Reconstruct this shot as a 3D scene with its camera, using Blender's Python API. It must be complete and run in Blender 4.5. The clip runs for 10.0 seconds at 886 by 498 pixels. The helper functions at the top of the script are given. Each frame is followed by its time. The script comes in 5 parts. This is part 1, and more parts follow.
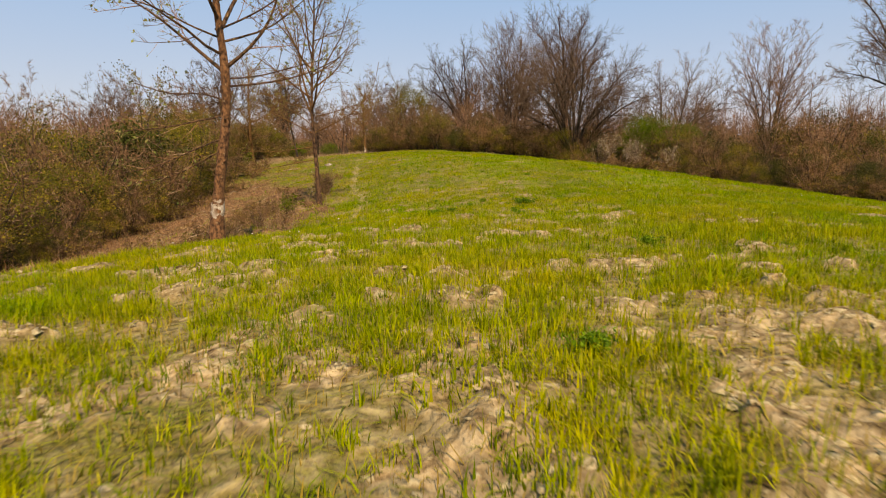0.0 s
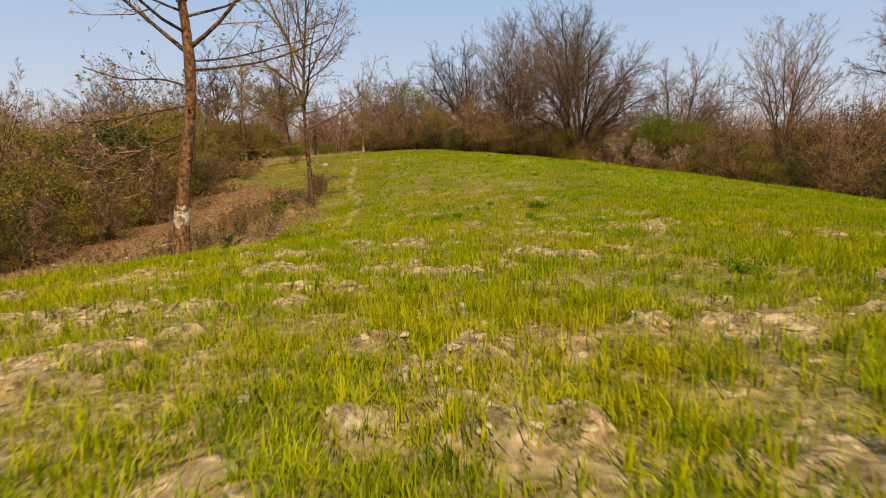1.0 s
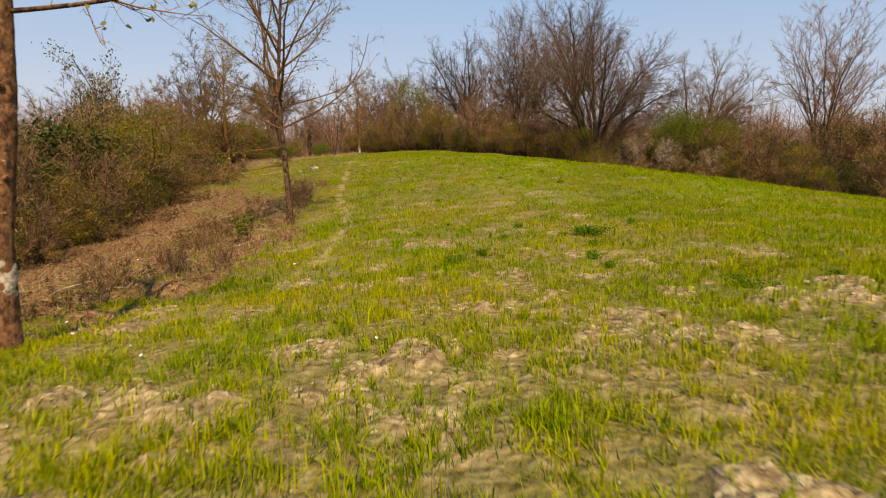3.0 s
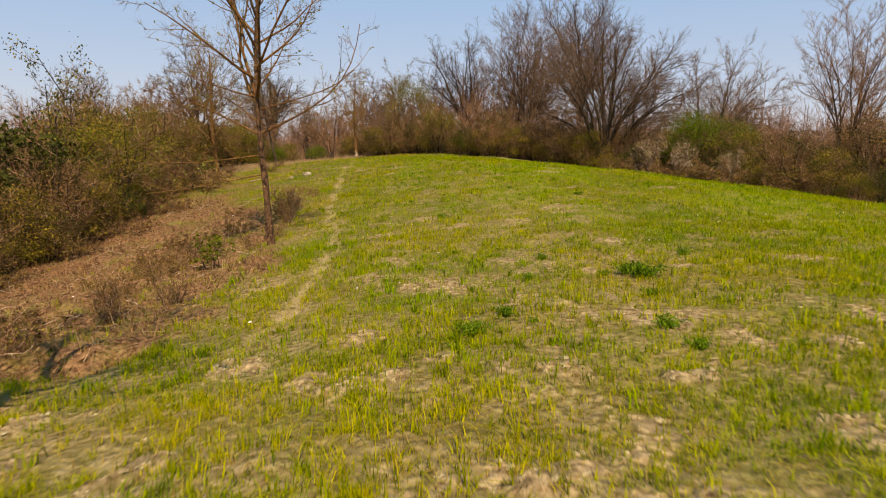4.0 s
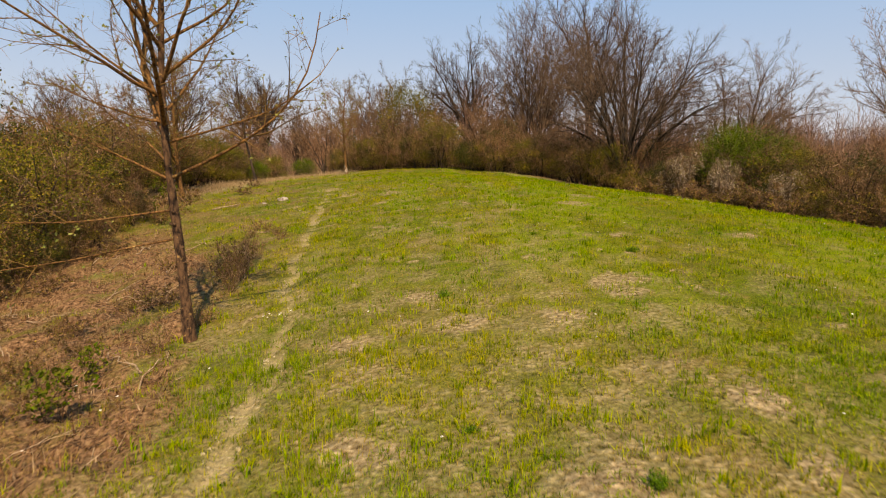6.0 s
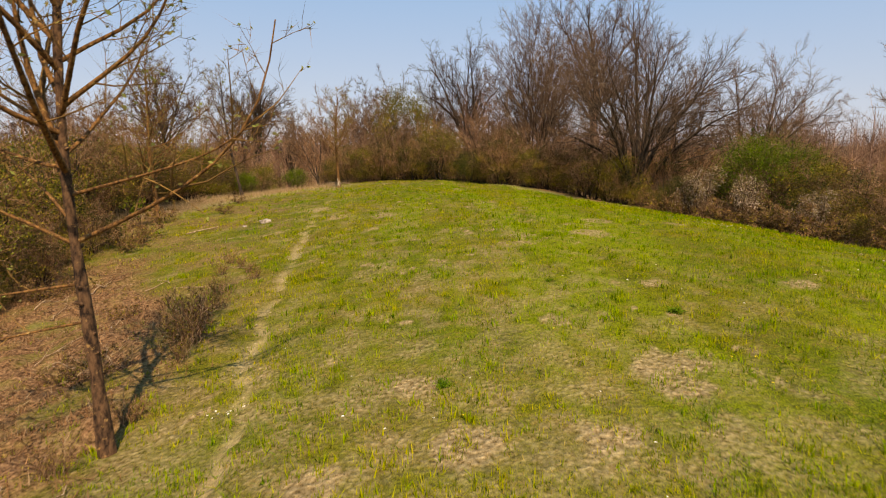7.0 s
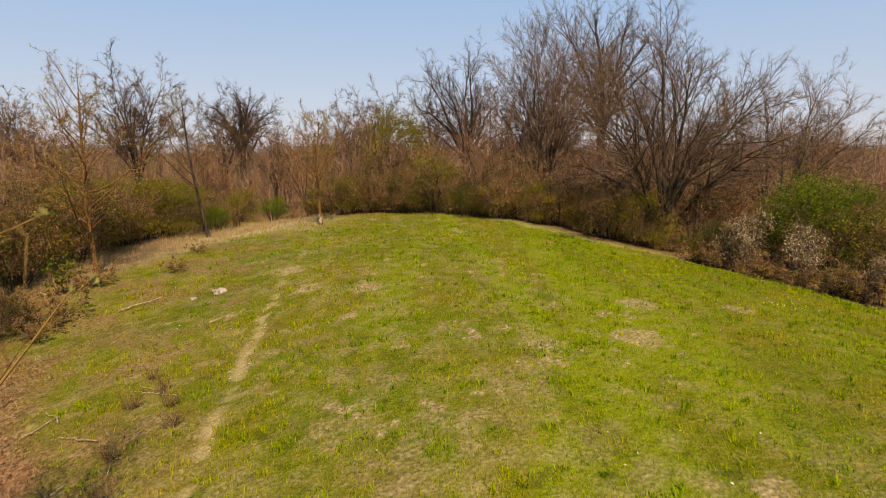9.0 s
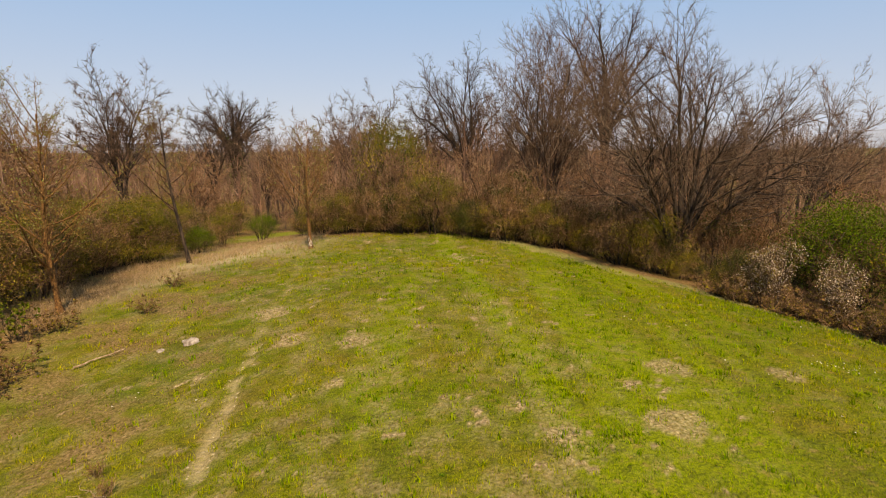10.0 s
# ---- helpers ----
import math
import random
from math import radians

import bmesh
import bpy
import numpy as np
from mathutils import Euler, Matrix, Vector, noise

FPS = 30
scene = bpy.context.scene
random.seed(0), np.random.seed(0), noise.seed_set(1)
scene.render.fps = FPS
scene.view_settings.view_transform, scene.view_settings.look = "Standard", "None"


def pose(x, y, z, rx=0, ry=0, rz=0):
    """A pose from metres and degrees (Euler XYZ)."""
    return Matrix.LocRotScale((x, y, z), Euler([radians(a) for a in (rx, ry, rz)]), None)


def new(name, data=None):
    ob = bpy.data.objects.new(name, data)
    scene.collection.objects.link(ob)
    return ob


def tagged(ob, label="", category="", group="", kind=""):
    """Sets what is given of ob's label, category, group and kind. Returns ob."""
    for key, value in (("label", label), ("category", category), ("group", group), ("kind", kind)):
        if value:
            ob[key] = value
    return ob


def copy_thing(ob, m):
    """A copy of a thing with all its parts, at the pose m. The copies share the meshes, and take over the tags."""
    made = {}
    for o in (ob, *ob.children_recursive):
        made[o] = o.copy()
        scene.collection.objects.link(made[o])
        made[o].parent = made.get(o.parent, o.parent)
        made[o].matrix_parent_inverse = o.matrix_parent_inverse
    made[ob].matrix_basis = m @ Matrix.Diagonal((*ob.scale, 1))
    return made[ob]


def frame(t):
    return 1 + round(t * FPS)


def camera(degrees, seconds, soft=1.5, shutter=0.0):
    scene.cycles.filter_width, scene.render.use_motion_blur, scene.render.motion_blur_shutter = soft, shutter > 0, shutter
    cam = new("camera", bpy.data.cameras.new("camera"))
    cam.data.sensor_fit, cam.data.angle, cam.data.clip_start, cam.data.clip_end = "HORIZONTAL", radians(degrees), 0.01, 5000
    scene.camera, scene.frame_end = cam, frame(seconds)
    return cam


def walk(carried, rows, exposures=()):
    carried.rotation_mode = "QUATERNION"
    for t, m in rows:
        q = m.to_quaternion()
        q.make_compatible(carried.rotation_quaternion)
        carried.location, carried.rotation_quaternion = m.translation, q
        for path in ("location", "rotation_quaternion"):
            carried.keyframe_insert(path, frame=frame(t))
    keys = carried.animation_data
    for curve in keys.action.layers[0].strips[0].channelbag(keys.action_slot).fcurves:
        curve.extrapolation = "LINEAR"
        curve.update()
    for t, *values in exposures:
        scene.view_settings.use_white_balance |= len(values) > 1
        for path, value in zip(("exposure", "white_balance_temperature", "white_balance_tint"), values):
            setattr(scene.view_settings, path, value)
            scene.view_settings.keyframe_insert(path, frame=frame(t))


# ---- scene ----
cam = camera(74.3, 10.0, soft=1.1, shutter=0.25)
ROWS = [
    (0.0, -0.029, 0.472, 0.998, 0.73, -10.00, 0.22),
    (0.5, -0.089, 1.245, 0.963, 0.69, -9.98, 0.22),
    (1.0, -0.154, 2.046, 0.937, 0.67, -9.98, 0.22),
    (1.5, -0.223, 2.893, 0.923, 0.65, -9.98, 0.22),
    (2.0, -0.293, 3.795, 0.924, 0.65, -9.99, 0.22),
    (2.5, -0.360, 4.756, 0.943, 0.65, -9.98, 0.22),
    (3.2, -0.446, 6.200, 1.009, 0.65, -9.96, 0.22),
    (4.0, -0.528, 7.978, 1.149, 0.65, -9.89, 0.22),
    (4.5, -0.570, 9.145, 1.278, 0.65, -9.83, 0.22),
    (5.0, -0.604, 10.342, 1.443, 0.64, -9.77, 0.22),
    (5.5, -0.630, 11.559, 1.644, 0.62, -9.70, 0.22),
    (6.2, -0.655, 13.273, 1.992, 0.58, -9.59, 0.22),
    (7.0, -0.672, 15.216, 2.483, 0.50, -9.50, 0.23),
    (7.5, -0.678, 16.407, 2.837, 0.44, -9.45, 0.23),
    (8.0, -0.685, 17.576, 3.224, 0.36, -9.42, 0.23),
    (8.5, -0.695, 18.720, 3.639, 0.27, -9.41, 0.23),
    (9.0, -0.712, 19.844, 4.075, 0.16, -9.41, 0.23),
    (9.5, -0.740, 20.956, 4.523, 0.04, -9.44, 0.23),
    (10.0, -0.782, 22.071, 4.973, -0.09, -9.47, 0.23),
]
walk(cam, [(t, pose(x, y, z, 90 + pitch, roll, yaw)) for t, x, y, z, yaw, pitch, roll in ROWS], exposures=((0.0, -0.12, 8300, 17), (10.0, -0.12, 8300, 17)))

# ---- sky, sun ----
SUN_TO = Vector((0.15, -0.60, 0.80)).normalized()
world = bpy.data.worlds.new("sky")
scene.world = world
world.use_nodes = True
wn = world.node_tree.nodes
sky = wn.new("ShaderNodeTexSky")
sky.sky_type = "NISHITA"
sky.sun_disc = False
sky.sun_elevation = math.asin(SUN_TO.z)
sky.sun_rotation = math.atan2(SUN_TO.x, SUN_TO.y)
sky.air_density, sky.dust_density, sky.ozone_density = 1.0, 0.5, 2.2
wn["Background"].inputs["Strength"].default_value = 0.13
haze = wn.new("ShaderNodeMix")
haze.data_type = "RGBA"
haze.inputs[0].default_value = 0.78
sky_way = wn.new("ShaderNodeTexCoord")
sky_split = wn.new("ShaderNodeSeparateXYZ")
world.node_tree.links.new(sky_way.outputs["Generated"], sky_split.inputs[0])
sky_tone = wn.new("ShaderNodeValToRGB")
sky_tone.color_ramp.elements[0].position, sky_tone.color_ramp.elements[0].color = 0.0, (0.45, 0.555, 0.765, 1)
sky_tone.color_ramp.elements[1].position, sky_tone.color_ramp.elements[1].color = 0.32, (0.20, 0.455, 0.85, 1)
world.node_tree.links.new(sky_split.outputs["Z"], sky_tone.inputs["Fac"])
sky_gain = wn.new("ShaderNodeVectorMath")
sky_gain.operation = "SCALE"
sky_gain.inputs["Scale"].default_value = 10.0
world.node_tree.links.new(sky_tone.outputs["Color"], sky_gain.inputs[0])
world.node_tree.links.new(sky_gain.outputs[0], haze.inputs[7])
world.node_tree.links.new(sky.outputs["Color"], haze.inputs[6])
world.node_tree.links.new(haze.outputs[2], wn["Background"].inputs["Color"])
sun = new("sun", bpy.data.lights.new("sun", "SUN"))
sun.data.energy, sun.data.angle, sun.data.color = 7.7, radians(0.6), (1.0, 0.905, 0.75)
sun.rotation_mode = "QUATERNION"
sun.rotation_quaternion = SUN_TO.to_track_quat("Z", "Y")
sun.location = (0, 0, 40)


# ---- materials ----
def node(nt, kind, **inputs):
    n = nt.nodes.new(kind)
    for key, value in inputs.items():
        n.inputs[key.replace("_", " ")].default_value = value
    return n


def ramp(nt, fac, stops):
    n = nt.nodes.new("ShaderNodeValToRGB")
    e = n.color_ramp.elements
    while len(e) < len(stops):
        e.new(0.5)
    for el, (p, c) in zip(e, stops):
        el.position, el.color = p, (*c, 1)
    nt.links.new(fac, n.inputs["Fac"])
    return n.outputs["Color"]


def mix(nt, fac, a, b, mode="MIX"):
    n = nt.nodes.new("ShaderNodeMix")
    n.data_type, n.blend_type = "RGBA", mode
    for socket, value in ((n.inputs[0], fac), (n.inputs[6], a), (n.inputs[7], b)):
        if isinstance(value, (int, float)):
            socket.default_value = value
        elif isinstance(value, tuple):
            socket.default_value = (*value, 1)
        else:
            nt.links.new(value, socket)
    return n.outputs[2]


def noise_tex(nt, scale, detail=4.0, rough=0.6, stretch=(1, 1, 1)):
    co = nt.nodes.new("ShaderNodeTexCoord")
    mp = nt.nodes.new("ShaderNodeMapping")
    mp.inputs["Scale"].default_value = stretch
    nt.links.new(co.outputs["Object"], mp.inputs["Vector"])
    n = node(nt, "ShaderNodeTexNoise", Scale=scale, Detail=detail, Roughness=rough)
    nt.links.new(mp.outputs["Vector"], n.inputs["Vector"])
    return n.outputs["Fac"]


def bump(nt, bsdf, height, strength, distance):
    b = node(nt, "ShaderNodeBump", Strength=strength, Distance=distance)
    nt.links.new(height, b.inputs["Height"])
    nt.links.new(b.outputs["Normal"], bsdf.inputs["Normal"])


def fresh(name):
    m = bpy.data.materials.new(name)
    m.use_nodes = True
    nt = m.node_tree
    return m, nt, nt.nodes["Principled BSDF"]


def bark(name, dark, light, patch=None, patch_from=0.6, scale=9.0, run=0.25):
    """Fissured bark: two tones along the grain, patches of lichen in a third."""
    m, nt, b = fresh(name)
    f = noise_tex(nt, scale, 5, 0.65, (1, 1, run))
    c = ramp(nt, f, [(0.38, dark), (0.62, light)])
    if patch:
        g = noise_tex(nt, scale * 0.55, 4, 0.7)
        k = ramp(nt, g, [(patch_from, (0, 0, 0)), (patch_from + 0.08, (1, 1, 1))])
        c = mix(nt, k, c, patch)
    nt.links.new(c, b.inputs["Base Color"])
    b.inputs["Roughness"].default_value = 0.9
    b.inputs["Specular IOR Level"].default_value = 0.12
    bump(nt, b, f, 0.9, 0.02)
    return m


def leafy(name, tones, through_light=0.3, rough=0.6, broad=0.0, mottle=None):
    """Blades, leaves, twigs: each piece its own tone, some light passing through."""
    m, nt, b = fresh(name)
    geo = nt.nodes.new("ShaderNodeNewGeometry")
    stops = [(i / (len(tones) - 1), c) for i, c in enumerate(tones)]
    c = ramp(nt, geo.outputs["Random Per Island"], stops)
    info = nt.nodes.new("ShaderNodeObjectInfo")
    v = ramp(nt, info.outputs["Random"], [(0.0, (0.78, 0.80, 0.82)), (1.0, (1.12, 1.08, 1.0))])
    c = mix(nt, 1.0, c, v, "MULTIPLY")
    if broad:
        w = ramp(nt, noise_tex(nt, broad, 3, 0.6), [(0.36, (0.74, 0.93, 0.8)), (0.5, (0.96, 1.0, 1.0)), (0.64, (1.14, 1.04, 1.0))])
        c = mix(nt, 1.0, c, w, "MULTIPLY")
    if mottle:
        scale, low, high = mottle
        c = mix(nt, 1.0, c, ramp(nt, noise_tex(nt, scale, 5, 0.7), [(0.38, low), (0.5, (0.95, 0.95, 0.95)), (0.62, high)]), "MULTIPLY")
    nt.links.new(c, b.inputs["Base Color"])
    b.inputs["Roughness"].default_value = rough
    b.inputs["Specular IOR Level"].default_value = 0.04
    if through_light > 0:
        tr = nt.nodes.new("ShaderNodeBsdfTranslucent")
        nt.links.new(c, tr.inputs["Color"])
        ms = nt.nodes.new("ShaderNodeMixShader")
        ms.inputs[0].default_value = through_light
        nt.links.new(b.outputs[0], ms.inputs[1])
        nt.links.new(tr.outputs[0], ms.inputs[2])
        nt.links.new(ms.outputs[0], nt.nodes["Material Output"].inputs["Surface"])
    return m


def node_color(nt, scale):
    """A colour noise, to warp places with."""
    n = node(nt, "ShaderNodeTexNoise", Scale=scale, Detail=3.0)
    co = nt.nodes.new("ShaderNodeTexCoord")
    nt.links.new(co.outputs["Object"], n.inputs["Vector"])
    return n.outputs["Color"]


def ground_material():
    """Dry loam, low green growth, bracken litter, trodden path and blond dead grass, by the zones stored on the sheet."""
    m, nt, b = fresh("meadow_soil")
    at = nt.nodes.new("ShaderNodeAttribute")
    at.attribute_name = "zone"
    sep = nt.nodes.new("ShaderNodeSeparateColor")
    nt.links.new(at.outputs["Color"], sep.inputs["Color"])
    fine = noise_tex(nt, 14.0, 6, 0.7)
    grain = noise_tex(nt, 55.0, 4, 0.7)
    broad = noise_tex(nt, 0.6, 4, 0.6)
    co = nt.nodes.new("ShaderNodeTexCoord")
    cell = node(nt, "ShaderNodeTexVoronoi", Scale=13.0, Randomness=1.0)
    cell.feature = "F1"
    warp = mix(nt, 0.12, co.outputs["Object"], node_color(nt, 9.0))
    nt.links.new(warp, cell.inputs["Vector"])
    crumb = ramp(nt, cell.outputs["Distance"], [(0.15, (1.0, 1.0, 1.0)), (0.55, (0.35, 0.35, 0.35)), (0.8, (0.05, 0.05, 0.05))])
    soil = ramp(nt, fine, [(0.34, (0.10, 0.058, 0.026)), (0.45, (0.30, 0.205, 0.098)), (0.60, (0.48, 0.36, 0.195))])
    soil = mix(nt, 0.55, soil, crumb, "MULTIPLY")
    green = ramp(nt, grain, [(0.36, (0.014, 0.018, 0.001)), (0.5, (0.085, 0.098, 0.002)), (0.64, (0.19, 0.185, 0.005))])
    dull = ramp(nt, grain, [(0.34, (0.032, 0.021, 0.004)), (0.66, (0.17, 0.115, 0.016))])
    green = mix(nt, ramp(nt, broad, [(0.44, (0, 0, 0)), (0.66, (0.6, 0.6, 0.6))]), green, dull)
    green = mix(nt, 1.0, green, ramp(nt, noise_tex(nt, 0.35, 3, 0.6), [(0.36, (0.70, 0.9, 0.8)), (0.5, (0.95, 1.0, 1.0)), (0.64, (1.12, 1.04, 1.0))]), "MULTIPLY")
    la = nt.nodes.new("ShaderNodeAttribute")
    la.attribute_name = "lush"
    vivid = ramp(nt, grain, [(0.34, (0.03, 0.038, 0.001)), (0.5, (0.115, 0.145, 0.002)), (0.64, (0.20, 0.22, 0.004))])
    green = mix(nt, la.outputs["Fac"], green, vivid)
    patch = noise_tex(nt, 3.2, 6, 0.72)
    green = mix(nt, ramp(nt, patch, [(0.53, (0, 0, 0)), (0.66, (0.6, 0.6, 0.6))]), green, ramp(nt, grain, [(0.35, (0.09, 0.055, 0.018)), (0.65, (0.28, 0.19, 0.05))]))
    green = mix(nt, ramp(nt, patch, [(0.36, (0.7, 0.7, 0.7)), (0.46, (0, 0, 0))]), green, (0.03, 0.038, 0.002))
    litter = ramp(nt, fine, [(0.36, (0.03, 0.015, 0.007)), (0.48, (0.13, 0.068, 0.033)), (0.62, (0.28, 0.16, 0.08))])
    litter = mix(nt, ramp(nt, noise_tex(nt, 1.4, 5, 0.7), [(0.5, (0, 0, 0)), (0.64, (0.6, 0.6, 0.6))]), litter, ramp(nt, grain, [(0.36, (0.05, 0.042, 0.006)), (0.62, (0.26, 0.20, 0.06))]))
    pale = ramp(nt, grain, [(0.3, (0.22, 0.16, 0.08)), (0.7, (0.47, 0.36, 0.18))])
    blond = ramp(nt, grain, [(0.3, (0.20, 0.15, 0.07)), (0.7, (0.46, 0.38, 0.22))])
    c = mix(nt, sep.outputs["Red"], soil, green)
    c = mix(nt, sep.outputs["Green"], c, litter)
    c = mix(nt, at.outputs["Alpha"], c, blond)
    c = mix(nt, sep.outputs["Blue"], c, pale)
    nt.links.new(c, b.inputs["Base Color"])
    b.inputs["Roughness"].default_value = 0.95
    b.inputs["Specular IOR Level"].default_value = 0.03
    rough = mix(nt, 0.5, fine, crumb)
    bump(nt, b, rough, 1.0, 0.045)
    return m


M_GROUND = ground_material()
M_GRASS = leafy("wheat_green", [(0.10, 0.13, 0.003), (0.24, 0.262, 0.004), (0.35, 0.34, 0.006), (0.26, 0.30, 0.004), (0.36, 0.315, 0.012), (0.15, 0.20, 0.004)], 0.35, 0.5, 0.35, (4.5, (0.50, 0.60, 0.5), (1.2, 1.12, 1.0)))
M_VIVID = leafy("fresh_lime_grass", [(0.11, 0.17, 0.002), (0.23, 0.31, 0.003), (0.33, 0.365, 0.004), (0.17, 0.26, 0.002)], 0.35, 0.5, 0.35, (3.5, (0.6, 0.68, 0.5), (1.15, 1.08, 1.0)))
M_LUSH = leafy("lush_green", [(0.06, 0.105, 0.003), (0.15, 0.21, 0.005), (0.10, 0.155, 0.004)], 0.3, 0.5)
M_DRY = leafy("dead_grass", [(0.17, 0.11, 0.015), (0.31, 0.21, 0.038), (0.25, 0.175, 0.02), (0.40, 0.29, 0.075)], 0.2, 0.8)
M_BLOND = leafy("blond_dead_grass", [(0.24, 0.155, 0.08), (0.42, 0.30, 0.185), (0.34, 0.235, 0.135), (0.20, 0.15, 0.05)], 0.2, 0.8)
M_BRACKEN = leafy("dead_bracken", [(0.07, 0.03, 0.012), (0.26, 0.12, 0.048), (0.39, 0.21, 0.095), (0.15, 0.07, 0.03), (0.50, 0.34, 0.19)], 0.15, 0.85, 0.0, (1.3, (0.45, 0.45, 0.45), (1.2, 1.2, 1.2)))
M_WEED = leafy("broadleaf_weed", [(0.035, 0.08, 0.005), (0.08, 0.155, 0.007), (0.14, 0.22, 0.010)], 0.25, 0.5)
M_PETAL = leafy("white_petals", [(0.8, 0.78, 0.74), (0.7, 0.68, 0.62)], 0.2)
M_YELLOW = leafy("yellow_petals", [(0.75, 0.55, 0.03), (0.65, 0.5, 0.05)], 0.2)
M_BARK_ORANGE = bark("lichened_bark", (0.040, 0.021, 0.012), (0.22, 0.105, 0.046), (0.45, 0.33, 0.19), 0.63, 24, 0.6)
M_BARK_BROWN = bark("dark_brown_bark", (0.022, 0.013, 0.009), (0.14, 0.075, 0.038), (0.33, 0.19, 0.07), 0.60, 20, 0.4)
M_BARK_PALE = bark("limewashed_bark", (0.20, 0.14, 0.09), (0.47, 0.41, 0.32), (0.16, 0.09, 0.05), 0.55, 22, 0.6)
M_BARK_DARK = bark("dark_bark", (0.015, 0.011, 0.008), (0.075, 0.050, 0.033), scale=9)
M_BARK_OCHRE = bark("ochre_lichened_bark", (0.05, 0.023, 0.010), (0.23, 0.112, 0.036), (0.38, 0.24, 0.085), 0.60, 24, 0.6)
M_BARK_GREY = bark("grey_bark", (0.022, 0.016, 0.012), (0.105, 0.073, 0.05), (0.25, 0.20, 0.15), 0.66, 6)
M_TWIG_GREY = leafy("grey_twigs", [(0.034, 0.020, 0.013), (0.12, 0.073, 0.046), (0.21, 0.13, 0.08), (0.055, 0.034, 0.021), (0.16, 0.098, 0.06), (0.36, 0.26, 0.175)], 0, 0.9)
M_TWIG_DARK = leafy("dark_twigs", [(0.018, 0.012, 0.008), (0.075, 0.046, 0.03), (0.13, 0.08, 0.052), (0.042, 0.026, 0.018), (0.21, 0.14, 0.095)], 0, 0.9)
# palest tone paints in sunlit twigs, the darkest the gaps between
M_TWIG_RED = leafy("red_brown_twigs", [(0.042, 0.022, 0.012), (0.18, 0.097, 0.052), (0.29, 0.16, 0.082), (0.07, 0.038, 0.021), (0.22, 0.122, 0.064), (0.47, 0.32, 0.20)], 0, 0.9)
M_TWIG_ORANGE = leafy("ochre_twigs", [(0.07, 0.04, 0.018), (0.30, 0.165, 0.05), (0.16, 0.09, 0.034)], 0, 0.9)
M_TWIG_WOODS = leafy("brown_woodland_twigs", [(0.11, 0.062, 0.042), (0.29, 0.165, 0.108), (0.18, 0.104, 0.07), (0.38, 0.24, 0.165)], 0, 0.9, 0.0, (0.2, (0.5, 0.5, 0.5), (1.2, 1.15, 1.15)))
# far woods only: distance haze painted into greyer twig tones
M_HAZE = leafy("painted_haze_twigs", [(0.08, 0.052, 0.042), (0.15, 0.10, 0.08), (0.11, 0.073, 0.058)], 0, 1.0)
M_BUD = leafy("opening_buds", [(0.20, 0.24, 0.05), (0.30, 0.30, 0.08), (0.22, 0.15, 0.06)], 0.3)
M_LEAF_OLIVE = leafy("olive_leaves", [(0.055, 0.05, 0.007), (0.19, 0.155, 0.015), (0.29, 0.225, 0.024), (0.16, 0.10, 0.02)], 0.12, 0.6, 0.0, (1.8, (0.45, 0.45, 0.42), (1.3, 1.25, 1.1)))
M_LEAF_BROWN = leafy("brown_leaves", [(0.06, 0.034, 0.014), (0.22, 0.125, 0.05), (0.145, 0.09, 0.03)], 0.12, 0.8, 0.0, (1.8, (0.45, 0.45, 0.45), (1.3, 1.25, 1.15)))
M_LEAF_DARK = leafy("dark_evergreen_leaves", [(0.016, 0.022, 0.005), (0.06, 0.066, 0.011), (0.034, 0.038, 0.008)], 0.1, 0.5)
M_LEAF_BRIGHT = leafy("fresh_leaves", [(0.045, 0.075, 0.004), (0.13, 0.19, 0.007), (0.085, 0.135, 0.006), (0.21, 0.255, 0.014)], 0.25, 0.6, 0.0, (1.6, (0.45, 0.5, 0.45), (1.25, 1.2, 1.1)))
M_LEAF_LIME = leafy("lime_leaves", [(0.07, 0.075, 0.008), (0.16, 0.16, 0.014), (0.11, 0.10, 0.014)], 0.25)
M_BLOSSOM = leafy("pale_blossom", [(0.60, 0.46, 0.34), (0.74, 0.62, 0.49), (0.30, 0.19, 0.11)], 0.25)
M_STONE = bark("weathered_stone", (0.16, 0.12, 0.09), (0.36, 0.30, 0.235), scale=6)
M_CUTWOOD = bark("bleached_wood", (0.18, 0.11, 0.06), (0.42, 0.30, 0.19), scale=12)


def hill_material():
    m, nt, b = fresh("painted_haze_hill")
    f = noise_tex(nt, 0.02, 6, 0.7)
    # distance haze is painted in: woods toned pale blue-grey
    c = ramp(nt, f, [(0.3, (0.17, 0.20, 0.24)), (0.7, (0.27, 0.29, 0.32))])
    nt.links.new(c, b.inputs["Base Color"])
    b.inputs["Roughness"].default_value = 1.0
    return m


M_HILL = hill_material()


# ---- mesh helpers ----
def mesh_of(name, V, F):
    """A mesh from arrays: V (n, 3) and F (m, k)."""
    V, F = np.asarray(V, np.float32), np.asarray(F, np.int32)
    me = bpy.data.meshes.new(name)
    me.vertices.add(len(V))
    me.vertices.foreach_set("co", V.ravel())
    k = F.shape[1]
    me.loops.add(F.size)
    me.loops.foreach_set("vertex_index", F.ravel())
    me.polygons.add(len(F))
    me.polygons.foreach_set("loop_start", np.arange(0, F.size, k, dtype=np.int32))
    me.update(calc_edges=True)
    return me


def part(name, VF, material, parent=None, label="", smooth=False):
    me = mesh_of(name, *VF)
    me.materials.append(material)
    if smooth:
        me.polygons.foreach_set("use_smooth", np.ones(len(me.polygons), bool))
    ob = new(name, me)
    ob.parent = parent
    if label:
        ob["label"] = label
    return ob


